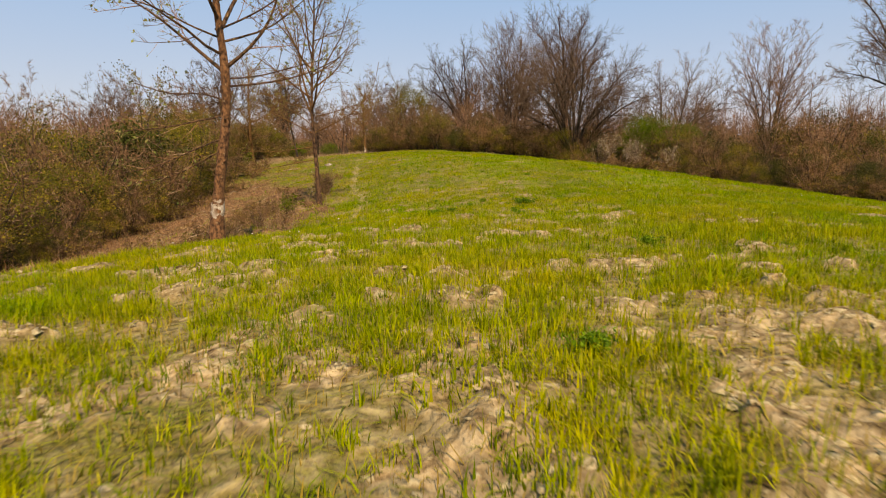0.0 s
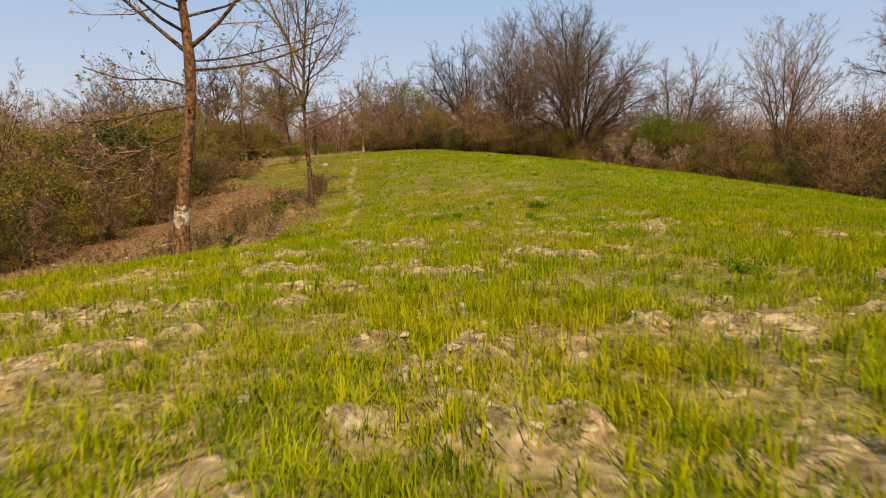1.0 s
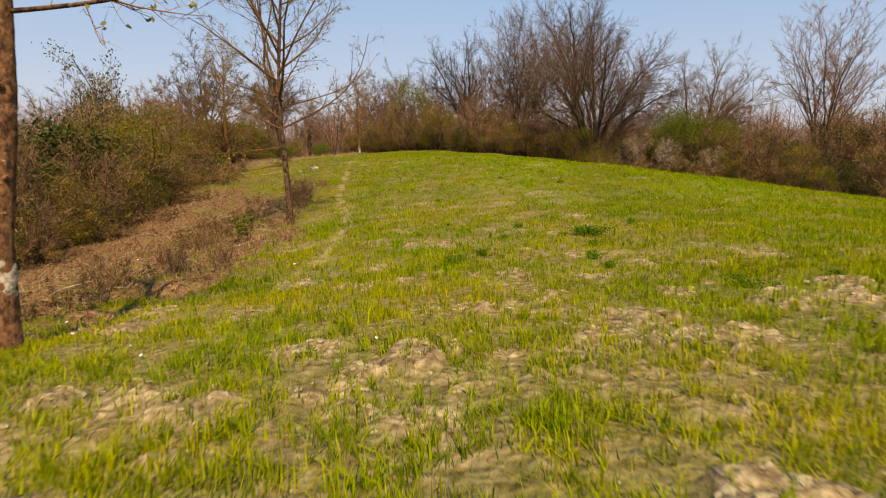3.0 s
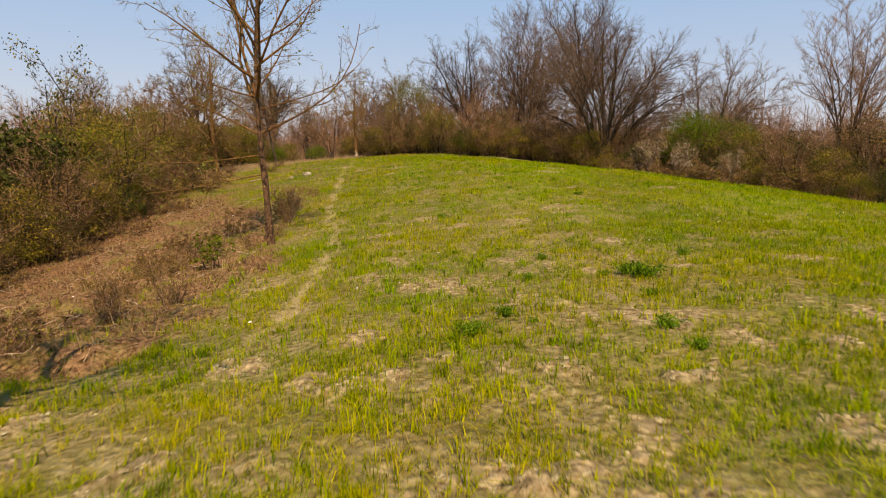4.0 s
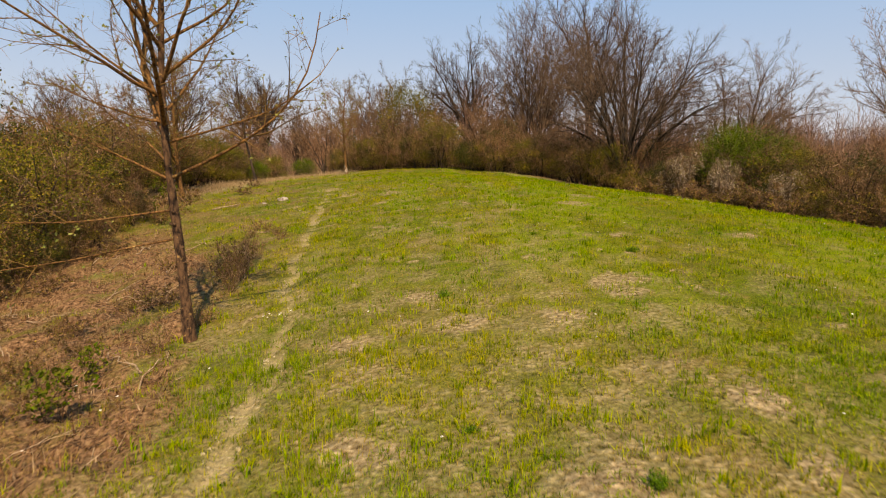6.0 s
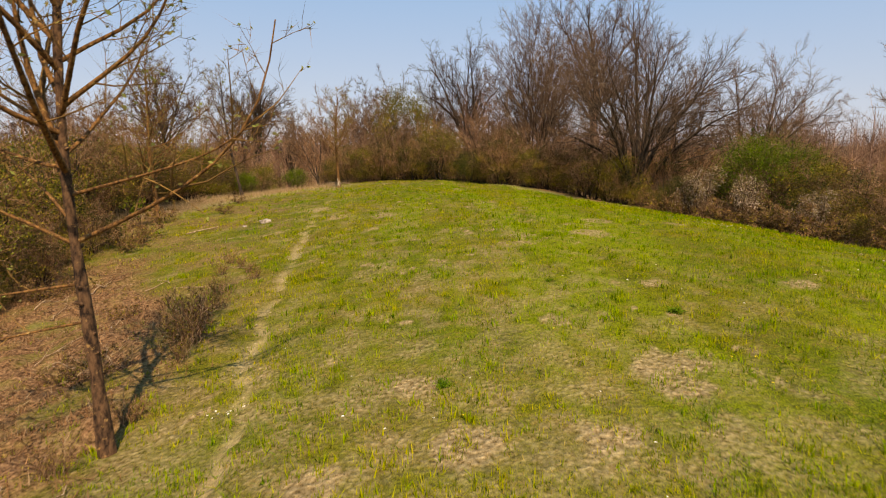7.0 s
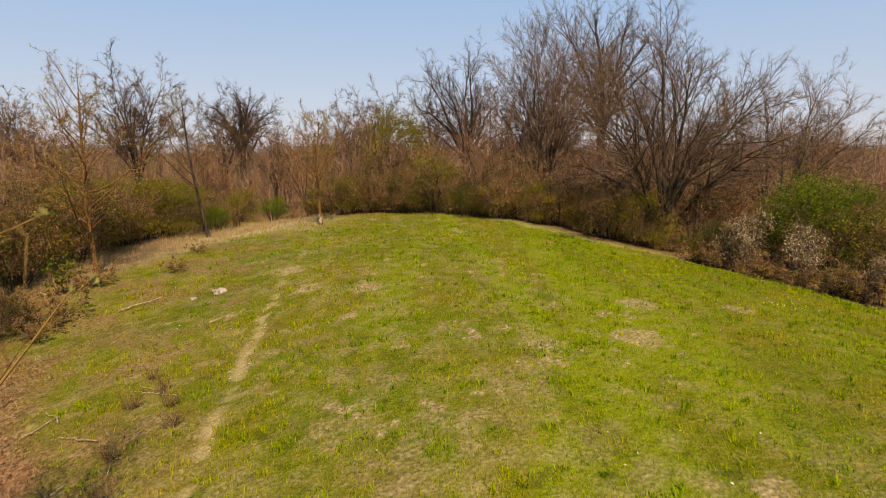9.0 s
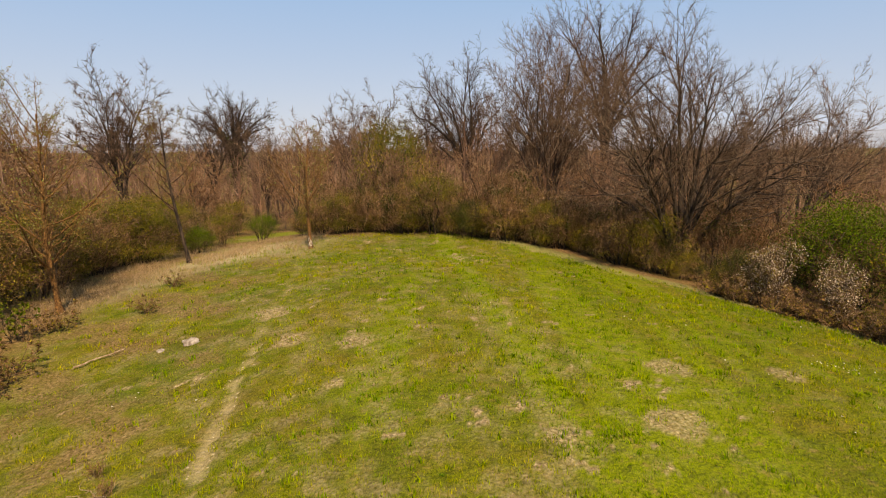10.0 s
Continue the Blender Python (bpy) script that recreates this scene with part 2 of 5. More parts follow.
def join(pieces):
    """Several (V, F) of one face size as one."""
    V, F, n = [], [], 0
    for v, f in pieces:
        V.append(v)
        F.append(f + n)
        n += len(v)
    return np.concatenate(V), np.concatenate(F)


def tri(VF):
    """The same pieces cut into triangles."""
    v, f = VF
    return (v, f) if f.shape[1] == 3 else (v, np.concatenate([f[:, [0, 1, 2]], f[:, [0, 2, 3]]]))


def unit(a):
    return a / np.maximum(np.linalg.norm(a, axis=-1, keepdims=True), 1e-9)


def tubes(P, R, sides):
    """Tapered tubes along B polylines at once: P (B, n, 3), R (B, n)."""
    B, n, _ = P.shape
    T = unit(np.gradient(P, axis=1))
    ref = np.where(np.abs(T[:, :1, 2:3]) > 0.9, np.array([1.0, 0, 0]), np.array([0, 0, 1.0]))
    U = unit(np.cross(T, np.broadcast_to(ref, T.shape)))
    W = np.cross(T, U)
    a = np.arange(sides) * 2 * np.pi / sides
    V = P[:, :, None] + R[:, :, None, None] * (U[:, :, None] * np.cos(a)[:, None] + W[:, :, None] * np.sin(a)[:, None])
    i, j = np.meshgrid(np.arange(n - 1), np.arange(sides), indexing="ij")
    q = np.stack([i * sides + j, i * sides + (j + 1) % sides, (i + 1) * sides + (j + 1) % sides, (i + 1) * sides + j], -1).reshape(-1, 4)
    F = (q[None] + (np.arange(B) * n * sides)[:, None, None]).reshape(-1, 4)
    return V.reshape(-1, 3), F


def leaves(rng, C, size, flat=0.0):
    """Small folded leaves, each a diamond of two triangles, at the points C."""
    n = len(C)
    a = unit(rng.normal(size=(n, 3)))
    b = rng.normal(size=(n, 3))
    b = unit(b - a * np.sum(a * b, 1, keepdims=True))
    a[:, 2] *= 1 - flat
    b[:, 2] *= 1 - flat
    s = size * rng.uniform(0.6, 1.4, (n, 1))
    V = np.stack([C - a * s, C + b * s * 0.55, C + a * s, C - b * s * 0.55], 1).reshape(-1, 3)
    F = (np.array([[0, 1, 2, 3]])[None] + (np.arange(n) * 4)[:, None, None]).reshape(-1, 4)
    return V, F


def spray(rng, groups, number, length, width, up=0.25, loose=0.55):
    """Fine end twigs along branches, each a slim tapering blade of wood."""
    tot = sum(len(g[0]) for g in groups)
    made = []
    for g in groups:
        P = g[0]
        B, n, _ = P.shape
        k = max(1, int(number * B / tot))
        b, s = rng.integers(0, B, k), rng.uniform(0.15, 1, k) * (n - 1.001)
        i = s.astype(int)
        f = (s - i)[:, None]
        c = P[b, i] * (1 - f) + P[b, i + 1] * f
        d = unit(unit(P[b, i + 1] - P[b, i]) * 0.7 + rng.normal(0, loose, (k, 3)) + np.array([0, 0, up]))
        u = unit(np.cross(d, rng.normal(size=(k, 3))))
        L = length * rng.uniform(0.5, 1.3, (k, 1))
        w = width * rng.uniform(0.6, 1.3, (k, 1)) * 0.5
        made.append((np.stack([c - u * w, c + u * w, c + d * L], 1).reshape(-1, 3), np.arange(3 * k).reshape(-1, 3)))
    return join(made)


def grow(rng, P, R, levels):
    """Branches upon branches. Each level: count, s0, angle, length, up, wobble, n, sides, thick, thin."""
    out = []
    for lv in levels:
        B, n, _ = P.shape
        m = lv["count"]
        k = np.arange(m)
        s = lv["s0"] + (0.98 - lv["s0"]) * (k[None] + rng.uniform(0, 1, (B, m))) / m
        fi = s * (n - 1)
        i0 = np.minimum(fi.astype(int), n - 2)
        fr = (fi - i0)[..., None]
        bi = np.arange(B)[:, None]
        pos = P[bi, i0] * (1 - fr) + P[bi, i0 + 1] * fr
        tan = unit(P[bi, i0 + 1] - P[bi, i0])
        rad = R[bi, i0] * (1 - fr[..., 0]) + R[bi, i0 + 1] * fr[..., 0]
        Lp = np.linalg.norm(np.diff(P, axis=1), axis=2).sum(1)[:, None]
        fall = lv.get("fall", 0.5)
        L = Lp * lv["length"] * (1 - fall * (s - lv["s0"]) / (1 - lv["s0"])) * rng.uniform(0.65, 1.3, (B, m))
        az = k[None] * 2.4 + rng.uniform(0, 6.28, (B, 1)) + rng.normal(0, 0.5, (B, m))
        ref = np.where(np.abs(tan[..., 2:3]) > 0.9, np.array([1.0, 0, 0]), np.array([0, 0, 1.0]))
        u = unit(np.cross(tan, np.broadcast_to(ref, tan.shape)))
        w = np.cross(tan, u)
        perp = u * np.cos(az)[..., None] + w * np.sin(az)[..., None]
        ang = np.radians(lv["angle"] + rng.normal(0, 9, (B, m)))[..., None]
        d = (tan * np.cos(ang) + perp * np.sin(ang)).reshape(-1, 3)
        p, L, rad = pos.reshape(-1, 3), L.reshape(-1), rad.reshape(-1)
        c = lv["n"]
        Q = np.empty((len(p), c, 3))
        Q[:, 0] = p
        for j in range(1, c):
            d = unit(d + np.array([0, 0, lv["up"]]) + rng.normal(0, lv["wobble"], d.shape))
            p = p + d * (L / (c - 1))[:, None]
            Q[:, j] = p
        r0 = np.minimum(rad * 0.8, np.maximum(L * lv["thick"], lv["thin"]))
        tt = np.linspace(0, 1, c)[None]
        RR = np.maximum(r0[:, None] * (1 - 0.75 * tt), lv["thin"] * (1 - 0.5 * tt))
        out.append((Q, RR, lv["sides"]))
        P, R = Q, RR
    return out


def stem(points, r0, r1, n=9):
    """One smooth polyline through a few points, with its radii."""
    pts = np.array(points, float)
    d = np.r_[0, np.cumsum(np.linalg.norm(np.diff(pts, axis=0), axis=1))]
    t = np.linspace(0, d[-1], n)
    P = np.stack([np.interp(t, d, pts[:, k]) for k in range(3)], 1)
    for _ in range(2):
        P[1:-1] = 0.5 * P[1:-1] + 0.25 * (P[:-2] + P[2:])
    return P[None], (r0 + (r1 - r0) * np.linspace(0, 1, n) ** 0.8)[None]


def lv(count, s0, angle, length, up=0.05, wobble=0.12, n=5, sides=3, thick=0.016, thin=0.006, fall=0.5):
    return dict(count=count, s0=s0, angle=angle, length=length, up=up, wobble=wobble, n=n, sides=sides, thick=thick, thin=thin, fall=fall)


# ---- ground ----
def lattice(ix, iy, seed):
    h = (ix.astype(np.int64) * 374761393 + iy.astype(np.int64) * 668265263 + seed * 974634721) & 0x7FFFFFFF
    h = ((h ^ (h >> 13)) * 1274126177) & 0x7FFFFFFF
    return ((h ^ (h >> 16)) & 0xFFFF) / 65535.0


def value_noise(x, y, seed=0):
    ix, iy = np.floor(x), np.floor(y)
    fx, fy = x - ix, y - iy
    fx, fy = fx * fx * (3 - 2 * fx), fy * fy * (3 - 2 * fy)
    a, b = lattice(ix, iy, seed), lattice(ix + 1, iy, seed)
    c, d = lattice(ix, iy + 1, seed), lattice(ix + 1, iy + 1, seed)
    return (a * (1 - fx) + b * fx) * (1 - fy) + (c * (1 - fx) + d * fx) * fy


def fbm(x, y, seed=0, octaves=4):
    s, amp, tot = 0.0, 1.0, 0.0
    for k in range(octaves):
        c, d = math.cos(0.6 + 1.1 * k), math.sin(0.6 + 1.1 * k)
        s = s + amp * value_noise((x * c - y * d) * 2 ** k + 17 * k, (x * d + y * c) * 2 ** k - 9 * k, seed + k)
        tot += amp
        amp *= 0.5
    return s / tot


def step(a, b, x):
    t = np.clip((x - a) / (b - a), 0, 1)
    return t * t * (3 - 2 * t)


GROUND = {(0, 0): -0.372, (0, 1): 1.408, (0, 2): 1.504, (0, 3): -2.987, (0, 4): -0.794, (0, 5): 1.729, (1, 0): 0.829,
          (1, 1): -0.533, (1, 2): -1.904, (1, 3): 0.197, (1, 4): 1.079, (2, 0): -0.828, (2, 1): -0.008, (2, 2): -0.063,
          (2, 3): 0.180, (3, 0): -0.185, (3, 1): -0.138, (3, 2): 0.391, (4, 0): 0.116, (4, 1): 0.011}


def relief(x, y):
    """The lie of the land: a low ridge of meadow, falling to the hedges on both sides."""
    x, y = np.asarray(x, float), np.asarray(y, float)
    cx = np.clip(x, -15, 20) / 10
    cy = (np.clip(y, -3, 56) - 25) / 25
    z = sum(c * cx ** i * cy ** j for (i, j), c in GROUND.items())
    out = np.maximum(np.maximum(-15 - x, x - 20), np.maximum(y - 50, -3 - y))
    away = step(0, 30, out)
    side = step(1, 8, x - edge_x(y)) * step(14, 28, y)
    z = z * (1 - side) + side * (-0.55 - 0.02 * (y - 45))
    return z * (1 - away) + away * (-2.2 + 1.5 * (fbm(x / 60, y / 60, 5, 3) - 0.5)) + 14 * step(300, 1500, np.hypot(x, y)) * fbm(x / 400, y / 400, 9, 3)


def path_x(y):
    return np.interp(y, [12, 14, 15.6, 17.2, 18.5, 20, 21.5, 22.6, 24, 25.7, 27.7, 29.2, 31.2, 34, 42, 50], [-2.35, -2.45, -2.5, -2.7, -2.78, -3.0, -3.19, -3.5, -3.84, -4.2, -4.55, -4.7, -4.97, -5.4, -6.3, -7.0]) + 0.05 * np.sin(y * 2.3)


# worn patches of open soil: x, y, size
WORN_NEAR = [(-1.06, 3.85, .16), (-.83, 3.01, .18), (-.99, 2.52, .2), (-1.4, 2.25, .25), (-.63, 2.1, .12), (.01, 3.41, .14), (.72, 3.21, .22), (1.19, 4.42, .14), (1.91, 4.05, .13), (1.15, 2.4, .22), (1.6, 2.65, .14),
             (1.0, 2.0, .18), (.2, 2.67, .1), (.04, 1.78, .18), (-2.96, 7.48, .4), (-1.11, 8.47, .15), (-1.13, 5.41, .12), (-1.13, 4.22, .12), (-.65, 4.22, .16), (.05, 4.21, .16), (-.17, 5.0, .12), (.03, 6.31, .12),
             (.31, 4.34, .14), (1.2, 4.96, .13), (.75, 4.6, .12), (-1.3, 9.2, .17), (-1.56, 8.3, .18), (-1.43, 7.1, .28), (-2.35, 7.86, .22), (-.64, 6.95, .14), (.11, 6.84, .13), (.51, 7.32, .12), (1.4, 7.75, .15)]
WORN_RIDGE = [(-1.78, 16.3, .33), (-.68, 15.3, .45), (1.0, 16.1, .25), (.38, 13.98, .28), (1.27, 13.14, .28), (4.3, 15.94, .38), (-2.28, 12.4, .22), (-1.2, 11.86, .36), (.25, 11.86, .18), (-1.21, 12.98, .2), (1.87, 12.5, .2),
              (-1.45, 17.5, .25), (.67, 16.76, .26), (2.31, 18.02, .26), (2.25, 16.9, .18), (2.29, 22.8, .42), (-1.06, 22.7, .28), (-2.03, 20.5, .33), (2.56, 15.74, .18), (2.2, 22.08, .3), (-.52, 20.97, .34), (1.0, 20.85, .28),
              (1.1, 24.7, .2), (3.45, 26.6, .22), (6.29, 26.5, .33), (1.29, 31.56, .32), (3.43, 31.9, .5), (4.34, 34.5, .42), (6.8, 34.3, .35), (-3.2, 34.2, .2), (-6.0, 39.4, .5), (-4.75, 37.06, .4), (-3.0, 36.5, .4)]


def worn(x, y):
    """One in the middle of a worn patch, falling to nought well outside it."""
    d = np.full(np.broadcast(x, y).shape, 99.0)
    for px, py, r in WORN_NEAR + WORN_RIDGE:
        d = np.minimum(d, ((x - px) ** 2 + (y - py) ** 2) / (1.24 * r) ** 2)
    return np.exp(-0.7 * d)


def bare(x, y):
    """How bare the soil is: the worn patches, and smaller broken ground between them, less of it on the ridge."""
    far = step(15, 24, y)
    p = (1 - far) * fbm(x / 0.42 + 3, y / 0.42, 21, 4) + far * fbm(x / 0.36 + 3, y / 0.36, 23, 3)
    p = 0.76 * p + 0.24 * fbm(x / 2.8, y / 2.4, 25, 2)
    lim = 0.585 - 0.022 * (1 - step(4, 8, y)) + 0.018 * step(7, 10, y) + 0.002 * np.clip(y - 3, 0, 14) + 0.085 * far + 0.03 * step(3, 6, x)
    w = worn(x, y) + 1.3 * (fbm(x / 0.3, y / 0.3, 27, 4) - 0.5) * (1 - 0.4 * far)
    return np.maximum(step(lim, lim + 0.06, p), step(0.45, 0.65, w) * (1 - 0.25 * far))


def path_mask(x, y):
    w = 0.075 + 0.10 * value_noise(x * 1.3, y * 0.9, 44)
    on = step(11, 15, y) * (1 - 0.8 * step(33, 42, y)) * (1 - step(44, 50, y))
    return (1 - step(w * 0.5, w * 1.5, np.abs(x - path_x(y)))) * on * step(0.30, 0.52, fbm(x / 0.22, y / 0.3, 47, 3))


def in_meadow(x, y):
    """One inside the field and its banks, nought in the woods round it."""
    lea = 1 - step(0.8, 1.1, np.hypot((x + 13.8) / 3.0, (y - 66.5) / 7))
    return np.maximum(step(-0.5, 0.6, edge_x(y) + 0.6 - x) * step(-13.4, -12.2, x) * (1 - step(52.3, 54.3, y)), lea)


def litter_mask(x, y):
    """Dead bracken along the hedge."""
    edge = np.interp(y, [0, 9, 10.4, 12, 14, 18.4, 21.3, 24.5, 27.3, 30.7, 33, 36], [-9.5, -4.8, -4.2, -3.9, -3.65, -3.85, -4.6, -5.3, -6.4, -9.0, -10, -11.5]) + 0.8 * (fbm(x / 1.6, y / 1.6, 31, 3) - 0.5) * 2
    a = 1 - step(edge - 0.5, edge + 0.5, x)
    return a * (1 - step(31, 37, y)) * step(0.36, 0.56, fbm(x / 1.1, y / 1.1, 33, 4) + 0.13)


def blond_mask(x, y):
    """Dead grass on the north-western bank and along the eastern edge."""
    w = fbm(x / 1.6, y / 1.6, 36, 3) - 0.5
    a = (1 - step(0.9, 2.5, np.abs(x + 13.6 - 0.5 * (y - 44)) + 2 * w)) * step(37, 41, y) * (1 - step(52, 55, y))
    strip = step(0, 0.5, x - edge_x(y) + 0.9 + w) * (1 - step(0.4, 1.0, x - edge_x(y)))
    far = step(46.8, 48.5, y + 3 * w) * (1 - step(54, 57, y))
    return np.clip(0.6 * a + strip * 0.35 * step(28, 36, y) + far * 0.35 * step(0, 3, -5 - x), 0, 1)


def edge_x(y):
    """Where the meadow ends at the eastern hedge."""
    return np.interp(y, [0, 15, 25, 31, 35.5, 38.5, 41, 43.5, 46, 48, 50.5, 53], [27, 24.5, 21, 17.5, 14.6, 12.7, 11.4, 9.7, 7.6, 5.8, 3.6, 1.0])


def lushness(x, y):
    """The ridge and its eastern side carry the greenest growth."""
    streak = fbm((x + 0.03 * y) / 1.1, y / 11, 87, 3)
    streak = np.maximum(streak, 0.62 * np.exp(-((x - 2 + 0.115 * (y - 28)) / 0.9) ** 2) * step(23, 30, y))
    return step(14, 30, y + 0.5 * x) * step(-5.5, 0.0, x + 2.5 * (fbm(x / 3, y / 3, 85, 2) - 0.5)) * (0.15 + 0.85 * step(0.42, 0.60, streak)) * in_meadow(x, y) + (1 - step(0.7, 1.0, np.hypot((x + 13.8) / 3.0, (y - 66.5) / 7)))


def faded(x, y):
    """The western flank of the ridge, where the grass is thin and dull."""
    return step(-0.4, 1.6, path_x(y) - x + 2.0 * (fbm(x / 2, y / 2, 93, 3) - 0.5)) * step(20, 26, y) * (1 - step(46, 50, y))


def clumps(x, y):
    """Broken crust: low mounds of soil with pits and crumbs, roughest where it is bare and near the start of the field."""
    b = bare(x, y) * (1 - 0.6 * step(10, 15, y))
    fine = 1 - 0.75 * step(10, 15, y)
    crust = np.abs(fbm(x / 0.17, y / 0.17, 61, 3) - 0.5) * 2
    mound = step(0.40, 0.66, fbm(x / 0.5, y / 0.5, 66, 3))
    return fine * 0.05 * (fbm(x / 0.24, y / 0.24, 62, 3) - 0.45) + b * (0.055 * mound + 0.075 * fine * (0.32 - crust))


def height(x, y):
    x, y = np.asarray(x, float), np.asarray(y, float)
    near = 1 - step(40, 60, np.hypot(x, y - 20))
    return relief(x, y) + near * (clumps(x, y) - 0.06 * path_mask(x, y) + 0.16 * (fbm(x / 2.6, y / 2.6, 71, 2) - 0.5) + 0.46 * litter_mask(x, y) * (fbm(x / 0.6, y / 0.6, 73, 4) - 0.45))


def widening(start, first, ratio, far):
    """Places from start outwards, each step longer than the last."""
    out, x, d = [], start, first
    while abs(x) < far:
        x, d = x + d, d * ratio
        out.append(x)
    return out


def build_ground():
    xs = np.array(widening(-9, -0.12, 1.08, 4000)[::-1] + list(np.arange(-9, -3.2, 0.13)) + list(np.arange(-3.2, 3.4, 0.042)) + list(np.arange(3.4, 12, 0.13)) + widening(12, 0.12, 1.08, 4000))
    ys = np.array(widening(1.2, -0.2, 1.4, 4000)[::-1] + list(np.arange(1.2, 9, 0.042)) + list(np.arange(9, 14, 0.07)) + list(np.arange(14, 48, 0.15)) + widening(48, 0.15, 1.07, 4000))
    X, Y = np.meshgrid(xs, ys)
    Z = height(X, Y)
    ny, nx = X.shape
    i, j = np.meshgrid(np.arange(ny - 1), np.arange(nx - 1), indexing="ij")
    F = np.stack([i * nx + j, i * nx + j + 1, (i + 1) * nx + j + 1, (i + 1) * nx + j], -1).reshape(-1, 4)
    ob = part("ground", (np.stack([X, Y, Z], -1).reshape(-1, 3), F), M_GROUND, smooth=True)
    tagged(ob, "sunlit meadow ridge of dry loam and low green growth", "meadow", kind="structure")
    zone = ob.data.color_attributes.new("zone", "FLOAT_COLOR", "POINT")
    lit = litter_mask(X, Y)
    bl = blond_mask(X, Y)
    woods = 1 - in_meadow(X, Y)
    green = np.clip((1 - bare(X, Y)) * (0.12 + (0.75 + 0.4 * step(10, 30, Y)) * fbm(X / 0.4, Y / 0.4, 81, 3) ** 1.2), 0, 1)
    green = np.clip(green + (0.25 * step(15, 32, Y) + 0.2 * step(1.5, 4, X) * step(6, 10, Y) + 0.25 * np.maximum(step(3.5, 5.5, np.abs(X)), 1 - step(0, 1.2, Y)) * (1 - step(10, 16, Y))) * (1 - bare(X, Y)), 0, 0.95)
    lit = np.maximum(lit, woods * (0.72 + 0.28 * fbm(X / 6, Y / 6, 83, 3)) * (1 - 0.75 * step(80, 170, np.hypot(X, Y))))
    lit = np.maximum(lit, 0.55 * faded(X, Y) * (1 - woods) * step(0.38, 0.62, fbm(X / 1.3, Y / 1.3, 89, 3)))
    green = np.maximum(green, woods * 0.9)
    rgba = np.stack([green, lit, path_mask(X, Y) * 0.6 * (1 - woods), bl * (1 - lit)], -1).reshape(-1, 4)
    zone.data.foreach_set("color", rgba.astype(np.float32).ravel())
    ob.data.attributes.new("lush", "FLOAT", "POINT").data.foreach_set("value", lushness(X, Y).astype(np.float32).ravel())
    return ob


build_ground()


# ---- far hills ----
def far_hill(x, y, span, top, seed):
    n, k = 60, 6
    u = np.linspace(-1, 1, n)
    rise = np.maximum(0, 1 - u ** 2) * (0.6 + 0.8 * fbm(u * 3 + seed, u * 0 + seed, seed, 4)) * top
    v = np.linspace(0, 1, k)
    turn_x, turn_y = y / math.hypot(x, y), -x / math.hypot(x, y)
    back_x, back_y = x / math.hypot(x, y), y / math.hypot(x, y)
    X = x + turn_x * span * u[:, None] + back_x * 500 * v
    Y = y + turn_y * span * u[:, None] + back_y * 500 * v
    Z = -8 + (rise[:, None] + 8) * np.sin(v * 1.57)
    i, j = np.meshgrid(np.arange(n - 1), np.arange(k - 1), indexing="ij")
    F = np.stack([i * k + j, (i + 1) * k + j, (i + 1) * k + j + 1, i * k + j + 1], -1).reshape(-1, 4)
    # its haze is only the blue-grey paint of the material
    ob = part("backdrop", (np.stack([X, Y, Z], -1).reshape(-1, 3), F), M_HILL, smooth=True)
    return tagged(ob, "wooded hill on the horizon, painted blue-grey for distance haze", "hill", kind="structure")


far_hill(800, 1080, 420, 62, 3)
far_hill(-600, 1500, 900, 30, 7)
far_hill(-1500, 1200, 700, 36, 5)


# ---- trees ----
def thing(name, label, category, group=""):
    return tagged(new(name), label, category, group)


def stuff(ob):
    return tagged(ob, kind="stuff")


def along(rng, group, per, spread):
    P = group[0]
    B, n, _ = P.shape
    b = np.repeat(np.arange(B), per)
    i = rng.integers(1, n, len(b))
    return P[b, i] + rng.normal(0, spread, (len(b), 3))


